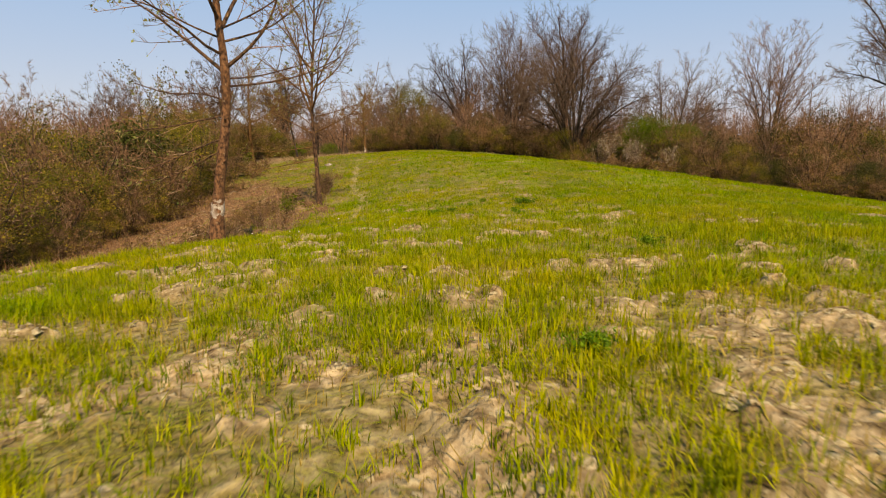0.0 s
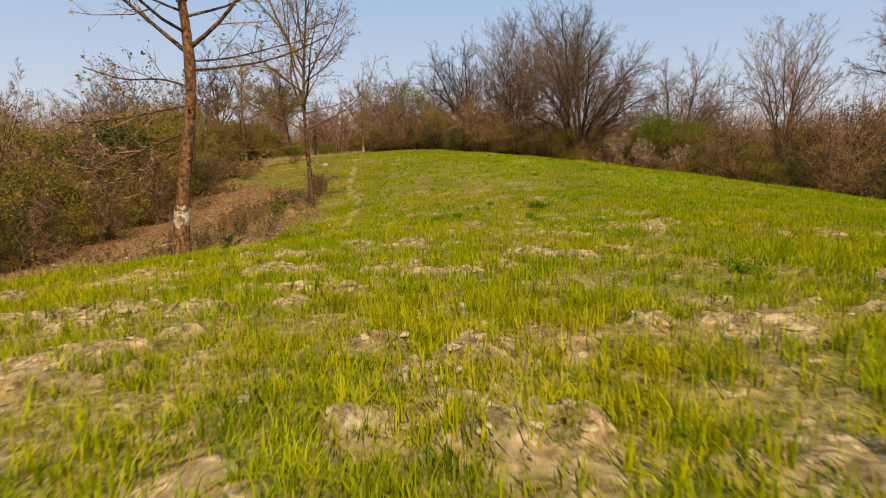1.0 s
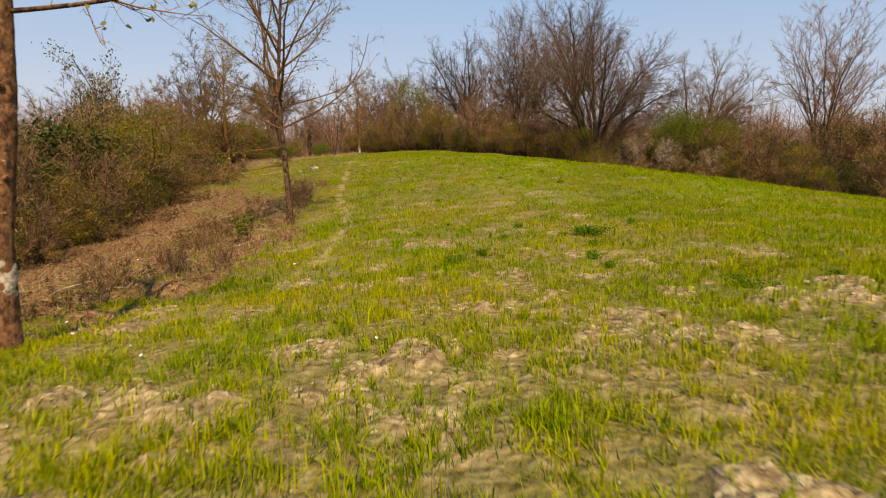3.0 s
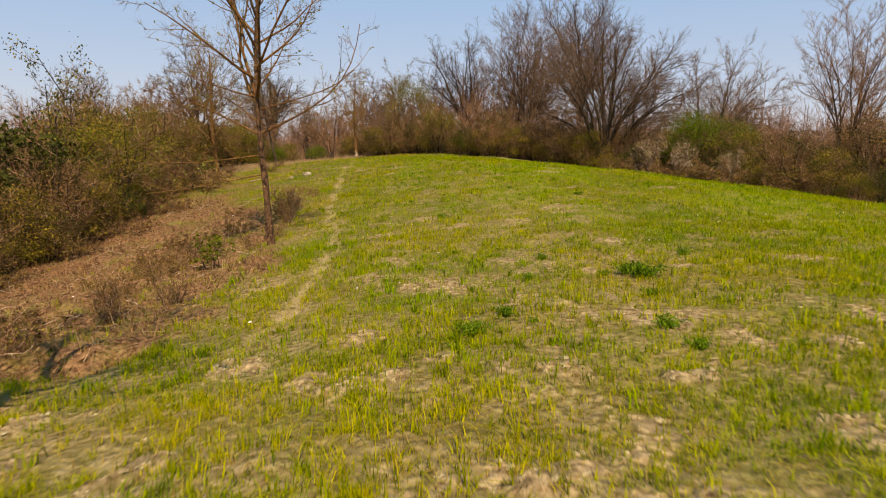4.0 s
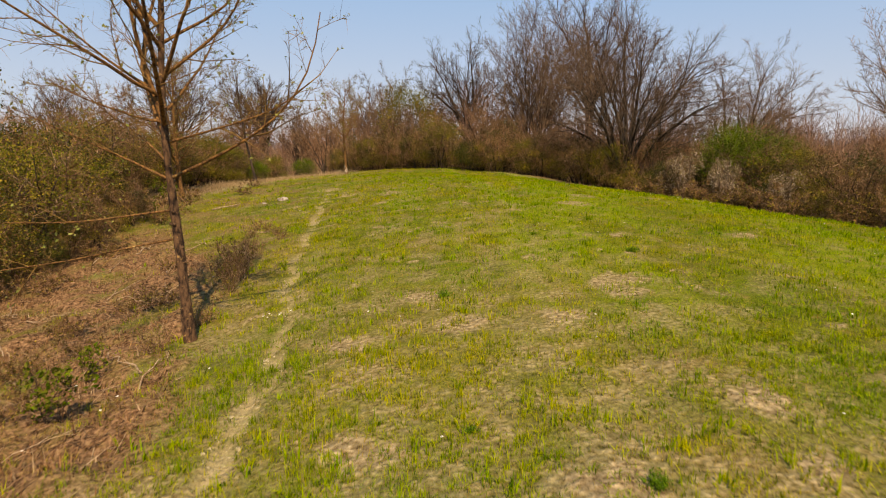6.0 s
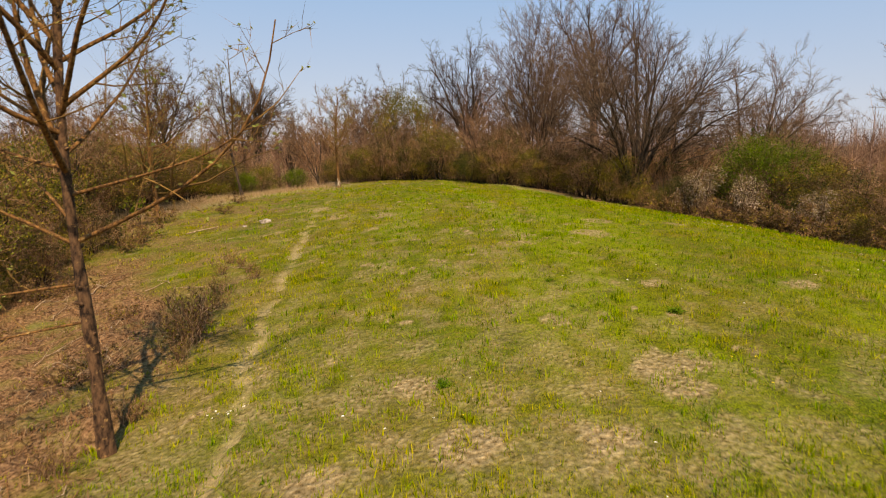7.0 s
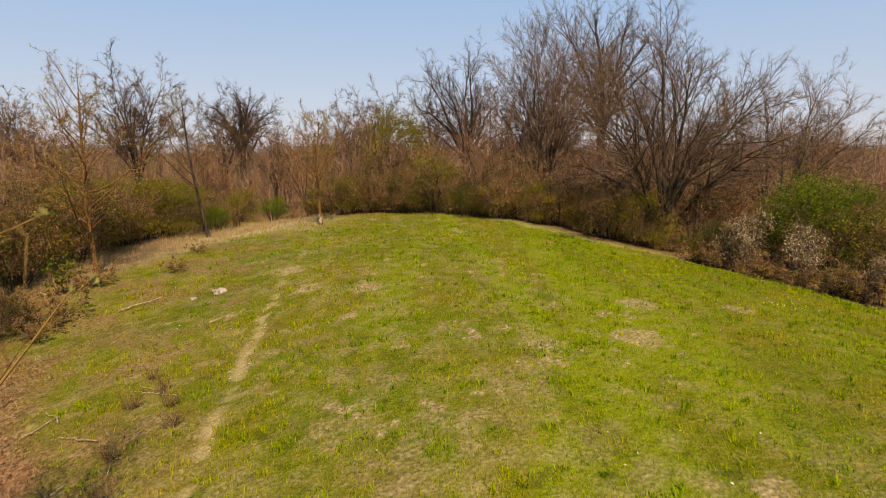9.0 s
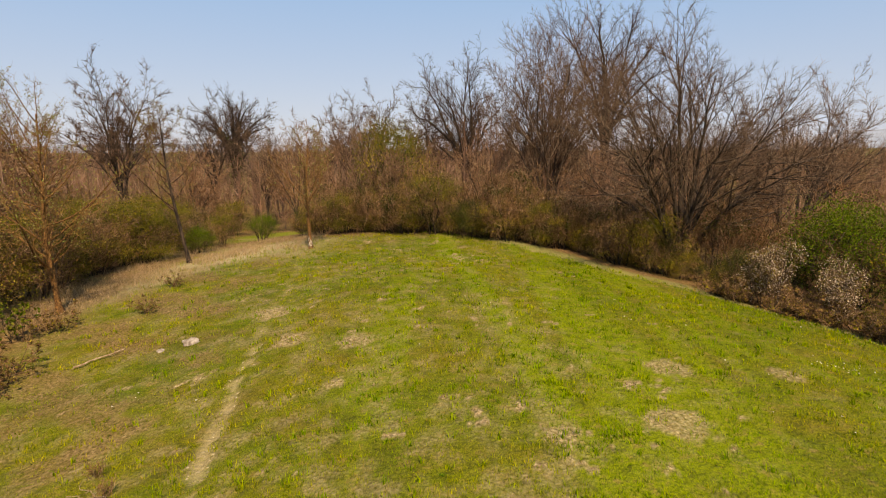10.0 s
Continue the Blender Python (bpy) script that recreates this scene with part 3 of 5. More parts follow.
def young_tree(name, label, seed, axis, r0, base_top, limbs, buds=True, bud_size=0.028, white=None, fine=(2200, 0.2, 0.006), fork=(13, 0.42, 0.42), skin=M_BARK_ORANGE, ochre=M_BARK_OCHRE, twigs=M_TWIG_ORANGE, group="row of young trees on the bank"):
    """An orchard-like tree: one trunk, a limewashed foot, rising limbs and sparse opening buds."""
    rng = np.random.default_rng(seed)
    foot = Vector(axis[0])
    root = thing(name, label, "tree", group)
    root.location = foot
    pts = np.array(axis, float) - np.array(foot)
    P, R = stem(pts, r0, r0 * 0.22, 16)
    R[0] *= 1 + 0.10 * np.sin(np.arange(16) * 2.3) + 0.06 * rng.normal(size=16)
    R[0, 0] *= 1.35
    extra = [stem(np.array(l, float) - np.array(foot), r, 0.008, 9) for l, r in limbs]
    knots = []
    for _ in range(14):
        s = rng.uniform(0.15, 0.8) * 15
        i = int(s)
        c = P[0, i] * (1 - s + i) + P[0, min(i + 1, 15)] * (s - i)
        a = rng.uniform(0, 6.28)
        r = R[0, i]
        d = np.array([math.cos(a), math.sin(a), 0.3])
        knots.append((np.stack([c + d * r * 0.5, c + d * r * 1.25, c + d * r * 1.45])[None], np.array([[r * 0.42, r * 0.34, r * 0.1]]), 5))
    lev = grow(rng, P, R, [lv(fork[0], fork[1], 54, fork[2], 0.12, 0.12, 7, 5, 0.0125, 0.007, 0.55), lv(10, 0.2, 42, 0.36, 0.05, 0.13, 5, 4, 0.010, 0.005), lv(5, 0.15, 40, 0.38, 0.05, 0.15, 4, 3, 0.01, 0.0035)])
    d = np.r_[0, np.cumsum(np.linalg.norm(np.diff(P[0], axis=0), axis=1))]
    u = np.linspace(0, d[-1], 70)
    Q = np.stack([np.interp(u, d, P[0, :, k]) for k in range(3)], 1)
    Q[1:-1] = 0.5 * Q[1:-1] + 0.25 * (Q[:-2] + Q[2:])
    V, F = tubes(Q[None], np.interp(u, d, R[0])[None], 18)
    rough = 0.86 + 0.30 * fbm(np.tile(np.cos(np.arange(18) * 0.349) * 2.2 + 5, 70), np.repeat(u * 11, 18) + np.tile(np.sin(np.arange(18) * 0.349) * 2.2, 70), seed, 3)
    V = np.repeat(Q, 18, 0) + (V - np.repeat(Q, 18, 0)) * rough[:, None]
    part("trunk", join([(V, F)] + [tubes(*k) for k in knots]), skin, root, smooth=True)
    if white:
        d = np.r_[0, np.cumsum(np.linalg.norm(np.diff(P[0], axis=0), axis=1))]
        t = np.linspace(white[0], white[1], 18)
        Q = np.stack([np.interp(t, d, P[0, :, k]) for k in range(3)], 1)
        rr = np.interp(t, d, R[0])
        V, F = tubes(Q[None], rr[None], 28)
        wear = fbm(np.tile(np.arange(28), 18) * 0.35, np.repeat(np.arange(18), 28) * 0.45, seed, 3)
        fade = np.repeat(np.sin(np.linspace(0, np.pi, 18)) ** 0.5, 28)
        V = np.repeat(Q, 28, 0) + (V - np.repeat(Q, 28, 0)) * (0.83 + 0.42 * wear * fade)[:, None]
        part("limewashed_collar", (V, F), M_BARK_PALE, root, "worn whitish limewash on the trunk", True)
    side = []
    for Pl, Rl in extra:
        g = grow(rng, Pl, Rl, [lv(9, 0.15, 46, 0.34, 0.05, 0.12, 5, 4, 0.012, 0.005), lv(4, 0.2, 42, 0.4, 0.05, 0.15, 4, 3, 0.01, 0.0035)])
        side += g
    stuff(part("branchwork", tubes(*lev[0]), ochre, root, smooth=True))
    for Pl, Rl in extra:
        part("limb", tubes(Pl, Rl, 7), ochre, root, smooth=True)
    stuff(part("crown", join([tri(tubes(*g)) for g in lev[1:] + side] + [spray(rng, lev[1:] + side, *fine)]), twigs, root))
    if buds:
        tips = np.concatenate([g[0][:, -1] for g in lev[1:] + side])
        tips = tips[rng.uniform(size=len(tips)) < 0.6]
        C = np.repeat(tips, 2, 0) + rng.normal(0, 0.012, (len(tips) * 2, 3))
        stuff(part("foliage", leaves(rng, C, bud_size), M_BUD, root, "small yellow-green opening leaf buds"))
    return root


def bare_tree(name, label, seed, stems, foot, mid, half, limbs, counts, r0, mats, fine, ivy=0, foliage=None, up=0.03, crook=0.10, low=-0.15, depth=3, group=""):
    """A bare broadleaf tree: limbs arch out from its stems to the outline of a rounded crown (mid, half sizes) and branch four times over. fine: number, length, width of end twigs."""
    rng = np.random.default_rng(seed)
    root = thing(name, label, "tree", group)
    mid, half = np.array(mid, float), np.array(half, float)
    trunks, P, n = [], np.empty((limbs, 11, 3)), 11
    for k in range(stems):
        a = 6.28 * k / stems + rng.uniform(0, 1)
        off = (0.12 + 0.05 * half[0]) * (stems > 1)
        s = np.linspace(0, 1, 8)[:, None]
        line = np.array([math.cos(a), math.sin(a), 0]) * off * (0.5 + s) + np.array([0, 0, foot]) * s + np.array([mid[0], mid[1], 0]) * 0.15 * s
        line[1:7, :2] += rng.normal(0, 0.018 * foot, (6, 2))
        trunks.append(line)
    s = np.linspace(0, 1, n)[:, None]
    for k in range(limbs):
        z = low + (1 - low) * (k + rng.uniform(0.1, 0.9)) / limbs
        a = k * 2.4 + rng.uniform(-0.4, 0.4)
        w = math.sqrt(max(0.0, 1 - z * z))
        d = np.array([math.cos(a) * w, math.sin(a) * w, z])
        end = mid + d * half * rng.uniform(0.74, 0.9)
        own = min(range(stems), key=lambda i: -float(np.dot(trunks[i][-1, :2], d[:2])) + rng.uniform(0, 0.3))
        start = trunks[own][-1 if stems > 1 else max(4, 7 - k % 4)]
        L = np.linalg.norm(end - start)
        ctl = start * 0.55 + end * 0.45 + np.array([0, 0, L * 0.13]) - np.array([d[0], d[1], 0]) * L * 0.10
        Q = start * (1 - s) ** 2 + ctl * 2 * s * (1 - s) + end * s ** 2
        Q[1:] += np.cumsum(rng.normal(0, crook * L / 11, (n - 1, 3)), 0) * 0.8
        P[k] = Q
    size = half.mean()
    R = r0 * (0.55 if stems == 1 else 0.75) * rng.uniform(0.75, 1.1, (limbs, 1)) * (1 - 0.93 * s.T ** 0.85) + 0.006
    c1, c2, c3 = counts
    lev = grow(rng, P, R, [lv(c1, 0.2, 36, 0.44, up, crook * 0.8, 7, 4, 0.013, 0.009, 0.35), lv(c2, 0.12, 34, 0.44, up, crook * 0.8, 5, 3, 0.011, 0.009, 0.4), lv(c3, 0.1, 36, 0.40, up, crook * 0.8, depth, 3, 0.006, fine[2] * 0.8, 0.45)])
    for line in trunks:
        r = r0 * (1.0 - 0.3 * np.linspace(0, 1, 8)[None])
        r[0, 0] *= 1.3
        part("trunk", tubes(line[None], r, 9), mats[0], root, smooth=True)
    for k in range(limbs):
        part("limb", tubes(P[k:k + 1], R[k:k + 1], 6), mats[0], root, smooth=True)
    stuff(part("branchwork", tubes(*lev[0]), mats[1], root, smooth=True))
    end = spray(rng, lev[1:], fine[0], fine[1] * 0.7, fine[2], 0.04, 0.34)
    stuff(part("crown", join([tri(tubes(*g)) for g in lev[1:]] + [end]), mats[2], root))
    if ivy:
        C = np.concatenate([np.repeat(l, 6, 0) for l in trunks] + [P[:, :5].reshape(-1, 3)])
        C = C[rng.integers(0, len(C), ivy)] + rng.normal(0, 1, (ivy, 3)) * np.array([0.45, 0.45, 0.4])
        stuff(part("ivy", leaves(rng, C, 0.14), M_LEAF_DARK, root, "dark evergreen ivy climbing the trunk"))
    if foliage:
        mat, count, size = foliage
        stuff(part("foliage", leaves(rng, along(rng, lev[-1], 3, 0.1)[:count], size), mat, root))
    return root


def clump_points(rng, h, w, number):
    """Leaf places in uneven rounded clumps over the dome of a shrub, thin at its foot."""
    k = max(6, number // 170)
    az, r = rng.uniform(0, 6.283, k), np.sqrt(rng.uniform(0.02, 1, k))
    z = h * (0.93 - 0.42 * r ** 2) * np.where(rng.uniform(size=k) < 0.35, rng.uniform(0.3, 0.75, k), rng.uniform(0.8, 1.0, k))
    mid = np.stack([np.cos(az) * r * w * 0.5, np.sin(az) * r * w * 0.5, z], 1)
    size = rng.uniform(0.05, 0.12, k) * h
    pick = rng.choice(k, number, p=size ** 2 / np.sum(size ** 2))
    return mid[pick] + rng.normal(0, 1, (number, 3)) * size[pick][:, None] * np.array([1, 1, 0.7])


def shrub(name, label, seed, h, w, mats, leaf, counts=(5, 5), stems=10, up=0.1, category="shrub", fine=(1500, 0.36, 0.014), group="", clumped=True):
    """A thicket plant: many stems from the ground, twigs, and small leaves over them. leaf: material, number, size."""
    rng = np.random.default_rng(seed)
    root = thing(name, label, category, group)
    P = np.empty((stems, 6, 3))
    a = np.arange(stems) * 2.4 + rng.uniform(0, 1, stems)
    rad = w * np.sqrt(rng.uniform(0.05, 1, stems)) * 0.5
    hh = h * rng.uniform(0.5, 0.95, stems)
    for j, s in enumerate(np.linspace(0, 1, 6)):
        o = rad * (0.35 + 0.75 * s)
        P[:, j] = np.stack([np.cos(a) * o, np.sin(a) * o, hh * s], 1) + (rng.normal(0, 0.035 * h, (stems, 3)) if j else 0)
    P[:, 0, 2] = 0
    R = np.linspace(0.03, 0.008, 6)[None] * rng.uniform(0.7, 1.3, (stems, 1)) * (h / 3)
    lev = grow(rng, P, R, [lv(counts[0], 0.08, 50, 0.42, up, 0.15, 4, 3, 0.012, 0.008), lv(counts[1], 0.1, 42, 0.5, up, 0.16, 2, 3, 0.01, 0.006)])
    stuff(part("stem", tubes(P, R, 4), mats[0], root, smooth=True))
    stuff(part("crown", join([tri(tubes(*g)) for g in lev] + [spray(rng, lev, *fine)]), mats[1], root))
    for mat, number, size in leaf:
        if clumped:
            C = clump_points(rng, h, w, number)
        else:
            P2 = lev[-1][0]
            C = along(rng, (P2,), max(1, math.ceil(number / len(P2))), 0.085 * h / 3)
            C = C[rng.permutation(len(C))[:number]]
        C[:, 2] = np.maximum(C[:, 2], 0.03)
        stuff(part("foliage", leaves(rng, C, size), mat, root))
    return root


USED = set()


def plant(proto, x, y, turn=0.0, size=1.0, tall=1.0, sink=0.03):
    """Sets a prototype down on the ground, or a copy of it once it has a place."""
    m = pose(x, y, float(height(x, y)) - sink, 0, 0, turn) @ Matrix.Diagonal((size, size, size * tall, 1))
    if proto.name in USED:
        return copy_thing(proto, m)
    USED.add(proto.name)
    proto.matrix_basis = m
    return proto


# the row of young trees on the bank
Z = lambda x, y: float(height(x, y)) - 0.05
young_tree("young_tree", "young tree with knobbly lichened brown bark beside dead bracken", 11,
           [(-3.99, 10.2, Z(-3.99, 10.2)), (-3.97, 10.2, -0.05), (-3.86, 10.2, 0.52), (-3.75, 10.2, 1.1), (-3.65, 10.2, 1.55), (-3.62, 10.2, 2.05), (-3.66, 10.2, 2.45), (-3.73, 10.2, 3.0), (-3.78, 10.25, 3.5), (-3.75, 10.3, 4.6), (-3.85, 10.2, 6.2)],
           0.105, 0.5,
           [([(-3.66, 10.2, 2.17), (-4.05, 10.2, 2.5), (-4.5, 10.2, 2.9), (-4.95, 10.15, 3.26), (-5.6, 10.1, 3.55)], 0.034),
            ([(-3.64, 10.2, 2.25), (-3.24, 10.2, 2.53), (-2.9, 10.2, 2.89), (-2.72, 10.2, 3.34), (-2.62, 10.2, 4.0)], 0.034),
            ([(-3.6, 10.2, 1.96), (-3.05, 10.2, 2.0), (-2.65, 10.2, 2.06), (-2.2, 10.25, 2.2), (-1.8, 10.3, 2.42)], 0.02),
            ([(-3.62, 10.2, 2.08), (-3.2, 10.4, 2.12), (-2.7, 10.6, 2.3), (-2.1, 10.7, 2.45)], 0.015),
            ([(-3.68, 10.2, 2.85), (-3.2, 10.1, 3.0), (-2.75, 10.0, 3.2), (-2.3, 9.9, 3.5)], 0.018),
            ([(-3.68, 10.2, 2.7), (-4.2, 10.1, 2.9), (-4.6, 10.0, 3.15), (-5.2, 9.9, 3.3)], 0.018),
            ([(-3.68, 10.2, 1.5), (-4.1, 10.1, 1.42), (-4.5, 9.9, 1.3), (-5.1, 9.7, 1.25)], 0.018),
            ([(-3.72, 10.2, 1.15), (-4.2, 10.0, 0.95), (-4.7, 9.8, 0.68), (-5.2, 9.7, 0.6)], 0.016),
            ([(-3.78, 10.2, 0.95), (-4.3, 10.3, 0.7), (-4.8, 10.4, 0.46), (-5.4, 10.4, 0.42)], 0.014),
            ([(-3.66, 10.2, 1.72), (-4.1, 10.3, 1.9), (-4.6, 10.4, 1.82), (-5.3, 10.5, 2.05)], 0.017)],
           white=(0.42, 0.84), ochre=M_BARK_BROWN, fork=(15, 0.42, 0.40), twigs=M_TWIG_RED)
young_tree("young_tree", "slim forked young tree with ochre limbs and opening buds", 12,
           [(-4.84, 21.80, Z(-4.84, 21.80)), (-4.85, 21.80, -0.41), (-4.88, 21.80, 0.40), (-4.92, 21.80, 0.94), (-4.96, 21.80, 1.43), (-5.00, 21.80, 1.92), (-4.96, 21.80, 2.30), (-4.97, 21.80, 2.73), (-4.95, 21.80, 3.16), (-4.91, 21.80, 3.70), (-4.82, 21.80, 4.46), (-4.74, 21.80, 5.66), (-4.71, 21.80, 6.96)],
           0.085, 0.4,
           [([(-4.89, 21.80, 1.49), (-4.24, 21.85, 1.78), (-3.59, 21.85, 2.10), (-2.97, 21.91, 2.63), (-2.76, 21.96, 3.05), (-2.61, 21.96, 3.49), (-2.57, 21.96, 3.92)], 0.030),
            ([(-4.91, 21.80, 2.02), (-4.19, 21.75, 2.20), (-3.52, 21.64, 2.37), (-2.98, 21.53, 2.55), (-2.65, 21.42, 2.84)], 0.022),
            ([(-4.91, 21.80, 3.00), (-4.37, 21.85, 3.39), (-3.98, 21.96, 3.72), (-3.76, 21.96, 4.08), (-3.52, 22.07, 4.79)], 0.032),
            ([(-4.96, 21.80, 2.23), (-5.01, 21.80, 2.66), (-5.19, 21.80, 3.01), (-5.28, 21.80, 3.36), (-5.36, 21.80, 4.14), (-5.36, 21.80, 5.44)], 0.05),
            ([(-4.93, 21.80, 1.43), (-5.49, 21.75, 1.74), (-6.12, 21.64, 2.04), (-6.99, 21.42, 2.51)], 0.026),
            ([(-4.95, 21.80, 0.98), (-5.67, 21.75, 0.89), (-6.30, 21.64, 0.80), (-7.32, 21.42, 0.83)], 0.019),
            ([(-4.97, 21.80, 0.52), (-5.73, 21.69, 0.39), (-6.36, 21.53, 0.24), (-7.42, 21.20, 0.13)], 0.016),
            ([(-4.97, 21.80, 2.32), (-5.29, 21.85, 2.32), (-5.73, 21.96, 2.52), (-6.12, 22.07, 2.59), (-6.88, 22.18, 2.95)], 0.026),
            ([(-5.17, 21.80, 2.84), (-5.66, 21.75, 3.17), (-5.97, 21.64, 3.46), (-6.56, 21.53, 4.03)], 0.026),
            ([(-5.00, 21.80, 1.75), (-5.58, 22.18, 2.19), (-6.34, 22.61, 2.51), (-7.10, 22.94, 3.16)], 0.02)],
           fork=(23, 0.38, 0.40), fine=(7000, 0.24, 0.006), skin=M_BARK_BROWN)
young_tree("young_tree", "young ochre-barked tree standing in dry blond grass", 13,
           [(-13.56, 41.0, Z(-13.56, 41.0)), (-13.68, 41.0, 1.3), (-13.73, 41.0, 3.0), (-13.65, 41.0, 4.5), (-13.6, 41.0, 6.2)], 0.11, 0.3,
           [([(-13.7, 41.0, 1.5), (-14.5, 40.8, 2.3), (-15.4, 40.6, 3.0)], 0.03), ([(-13.7, 41.0, 1.3), (-12.9, 40.8, 2.2), (-12.2, 40.6, 3.2)], 0.03)], fork=(32, 0.16, 0.46), fine=(3500, 0.26, 0.007), skin=M_BARK_OCHRE)
young_tree("young_tree", "slender leaning bare tree at the meadow edge", 14,
           [(-12.45, 48.6, Z(-12.45, 48.6)), (-12.95, 48.6, 2.6), (-13.2, 48.6, 4.4), (-13.3, 48.6, 6.4)], 0.10, 0.3, [], fork=(18, 0.35, 0.4), fine=(2500, 0.26, 0.008), skin=M_BARK_DARK, ochre=M_BARK_BROWN)
young_tree("young_tree", "small ochre tree with a limewashed foot on the crest", 15,
           [(-7.15, 50.0, Z(-7.15, 50.0)), (-7.22, 50.0, 2.0), (-7.26, 50.0, 3.0), (-7.2, 50.0, 4.3), (-7.05, 50.0, 5.6)], 0.10, 0.3,
           [([(-7.2, 50.0, 2.4), (-8.2, 49.9, 3.3), (-9.2, 49.8, 3.6)], 0.03), ([(-7.2, 50.0, 2.6), (-6.5, 49.9, 3.6), (-6.1, 49.8, 4.8)], 0.03)], white=(0.08, 0.7), fork=(20, 0.3, 0.5), fine=(2000, 0.26, 0.007), skin=M_BARK_OCHRE)

GREY = (M_BARK_GREY, M_BARK_GREY, M_TWIG_GREY)
DARK = (M_BARK_DARK, M_BARK_DARK, M_TWIG_DARK)
RED = (M_BARK_GREY, M_TWIG_RED, M_TWIG_RED)
# the large trees beyond the crest
t = bare_tree("spreading_tree", "broad many-stemmed bare tree rising from a thicket", 21, 5, 1.2, (0.3, 0, 5.2), (6.3, 5.4, 4.7), 18, (13, 9, 6), 0.20, GREY, (36000, 0.55, 0.009), low=-0.3)
plant(t, 10.0, 48.3, 20)
t = bare_tree("leaning_tree", "bare tree with long limbs arching sideways", 22, 3, 1.4, (2.2, 0, 5.0), (5.4, 4.5, 4.4), 11, (11, 8, 6), 0.15, GREY, (18000, 0.55, 0.010), low=-0.2)
plant(t, 20.5, 58.0, 10)
t = bare_tree("oak_tree", "tall dark bare oak with crooked limbs", 23, 1, 9.0, (0, 0, 13.6), (6.2, 6.2, 7.4), 13, (11, 8, 5), 0.46, DARK, (13000, 0.65, 0.015), crook=0.14, low=-0.3)
plant(t, 14.8, 79.0, 0)
t = bare_tree("upright_tree", "bare tree with a fan of upright pale branches", 24, 4, 1.3, (0, 0, 7.2), (4.2, 4.2, 6.2), 15, (12, 9, 5), 0.13, (M_BARK_GREY, M_TWIG_GREY, M_TWIG_GREY), (32000, 0.6, 0.011), up=0.07, low=-0.1)
plant(t, 6.2, 61.5, 0)
oak = bare_tree("oak_tree", "dark crooked bare oak above the brown thicket", 25, 1, 5.5, (-1, 0, 9.8), (6.4, 6, 6.2), 12, (10, 8, 5), 0.46, DARK, (9000, 0.65, 0.016), crook=0.17, low=-0.3)
plant(oak, 1.8, 80.0, 0)
t = bare_tree("ivied_oak", "round-crowned bare oak with ivy on its trunk", 26, 1, 7.6, (0, 0, 10.6), (6.6, 6.6, 3.7), 17, (9, 7, 4), 0.55, DARK, (6500, 0.7, 0.02), ivy=2600, crook=0.14, low=-0.1)
plant(t, -28.0, 100.0, 0)
t = bare_tree("slender_tree", "tall bare tree with slender reddish shoots", 27, 3, 1.3, (0, 0, 5.9), (3.2, 3.2, 5.0), 9, (10, 7, 5), 0.10, RED, (14000, 0.45, 0.010), up=0.07, low=0.0)
plant(t, 21.8, 41.5, 0, 0.86)
t = bare_tree("field_tree", "large bare tree with many fine side branches", 28, 1, 5.0, (0, 0, 7.2), (4.6, 4.6, 6.6), 14, (9, 7, 6), 0.18, GREY, (20000, 0.45, 0.010), low=-0.4)
plant(t, 25.8, 35.0, 0)

# the woods behind: four kinds, copied
FINE = (6500, 0.7, 0.024)
w1 = bare_tree("woodland_tree", "bare grey-brown woodland tree", 31, 1, 4.6, (0, 0, 7.2), (4.2, 4.2, 4.6), 8, (7, 6, 3), 0.18, DARK, FINE, crook=0.13, low=-0.3, depth=2, group="bare woods")
w2 = bare_tree("woodland_tree", "bare reddish-brown woodland tree", 32, 3, 1.2, (0, 0, 5.4), (3.6, 3.6, 4.4), 8, (7, 6, 3), 0.10, RED, FINE, low=-0.3, depth=2, group="bare woods")
w3 = bare_tree("woodland_tree", "bare upright woodland tree", 33, 2, 2.2, (0, 0, 6.8), (2.8, 2.8, 5.4), 8, (7, 6, 3), 0.11, GREY, FINE, up=0.07, low=0.0, depth=2, group="bare woods")
w4 = bare_tree("woodland_tree", "bare young tree hazed with olive buds", 34, 3, 1.0, (0, 0, 4.6), (2.8, 2.8, 3.8), 7, (7, 6, 4), 0.08, RED, FINE, foliage=(M_LEAF_LIME, 900, 0.06), up=0.06, low=-0.2, depth=2, group="bare woods")
rng = np.random.default_rng(5)
WOODS = [(-25, 66, 0), (-13, 73, 1), (-10, 84, 2), (-5, 74, 1), (-2, 92, 0), (-13, 85, 1), (-34, 84, 0), (-40, 74, 2), (-47, 82, 0),
         (-30, 64, 1), (-26, 58, 3), (-37, 60, 1), (-42, 58, 1), (-55, 66, 2), (-21, 70, 1), (-17.5, 78, 2), (-23, 80, 0), (-19, 88, 1), (22, 76, 1), (30, 70, 0), (36, 62, 1), (28, 90, 1), (40, 80, 1), (48, 70, 1), (44, 58, 2), (34, 50, 1), (52, 52, 1), (30, 26, 1), (34, 38, 0),
         (10, 70, 1), (3, 68, 3), (-64, 84, 1), (62, 84, 1), (56, 96, 1), (70, 72, 1), (-16.6, 91, 1), (-12.2, 93, 0), (-8.4, 90, 0), (-4.5, 95, 1), (-9.5, 99, 2), (-1.5, 87, 1), (8, 90, 0), (21, 92, 0)]
for x, y, k in WOODS:
    plant((w1, w2, w3, w4)[k], x, y, rng.uniform(0, 360), rng.uniform(0.85, 1.12) * (0.62 if x > 20 else 1.0 if x > 0 else 0.6 if y < 50 else 1.0))


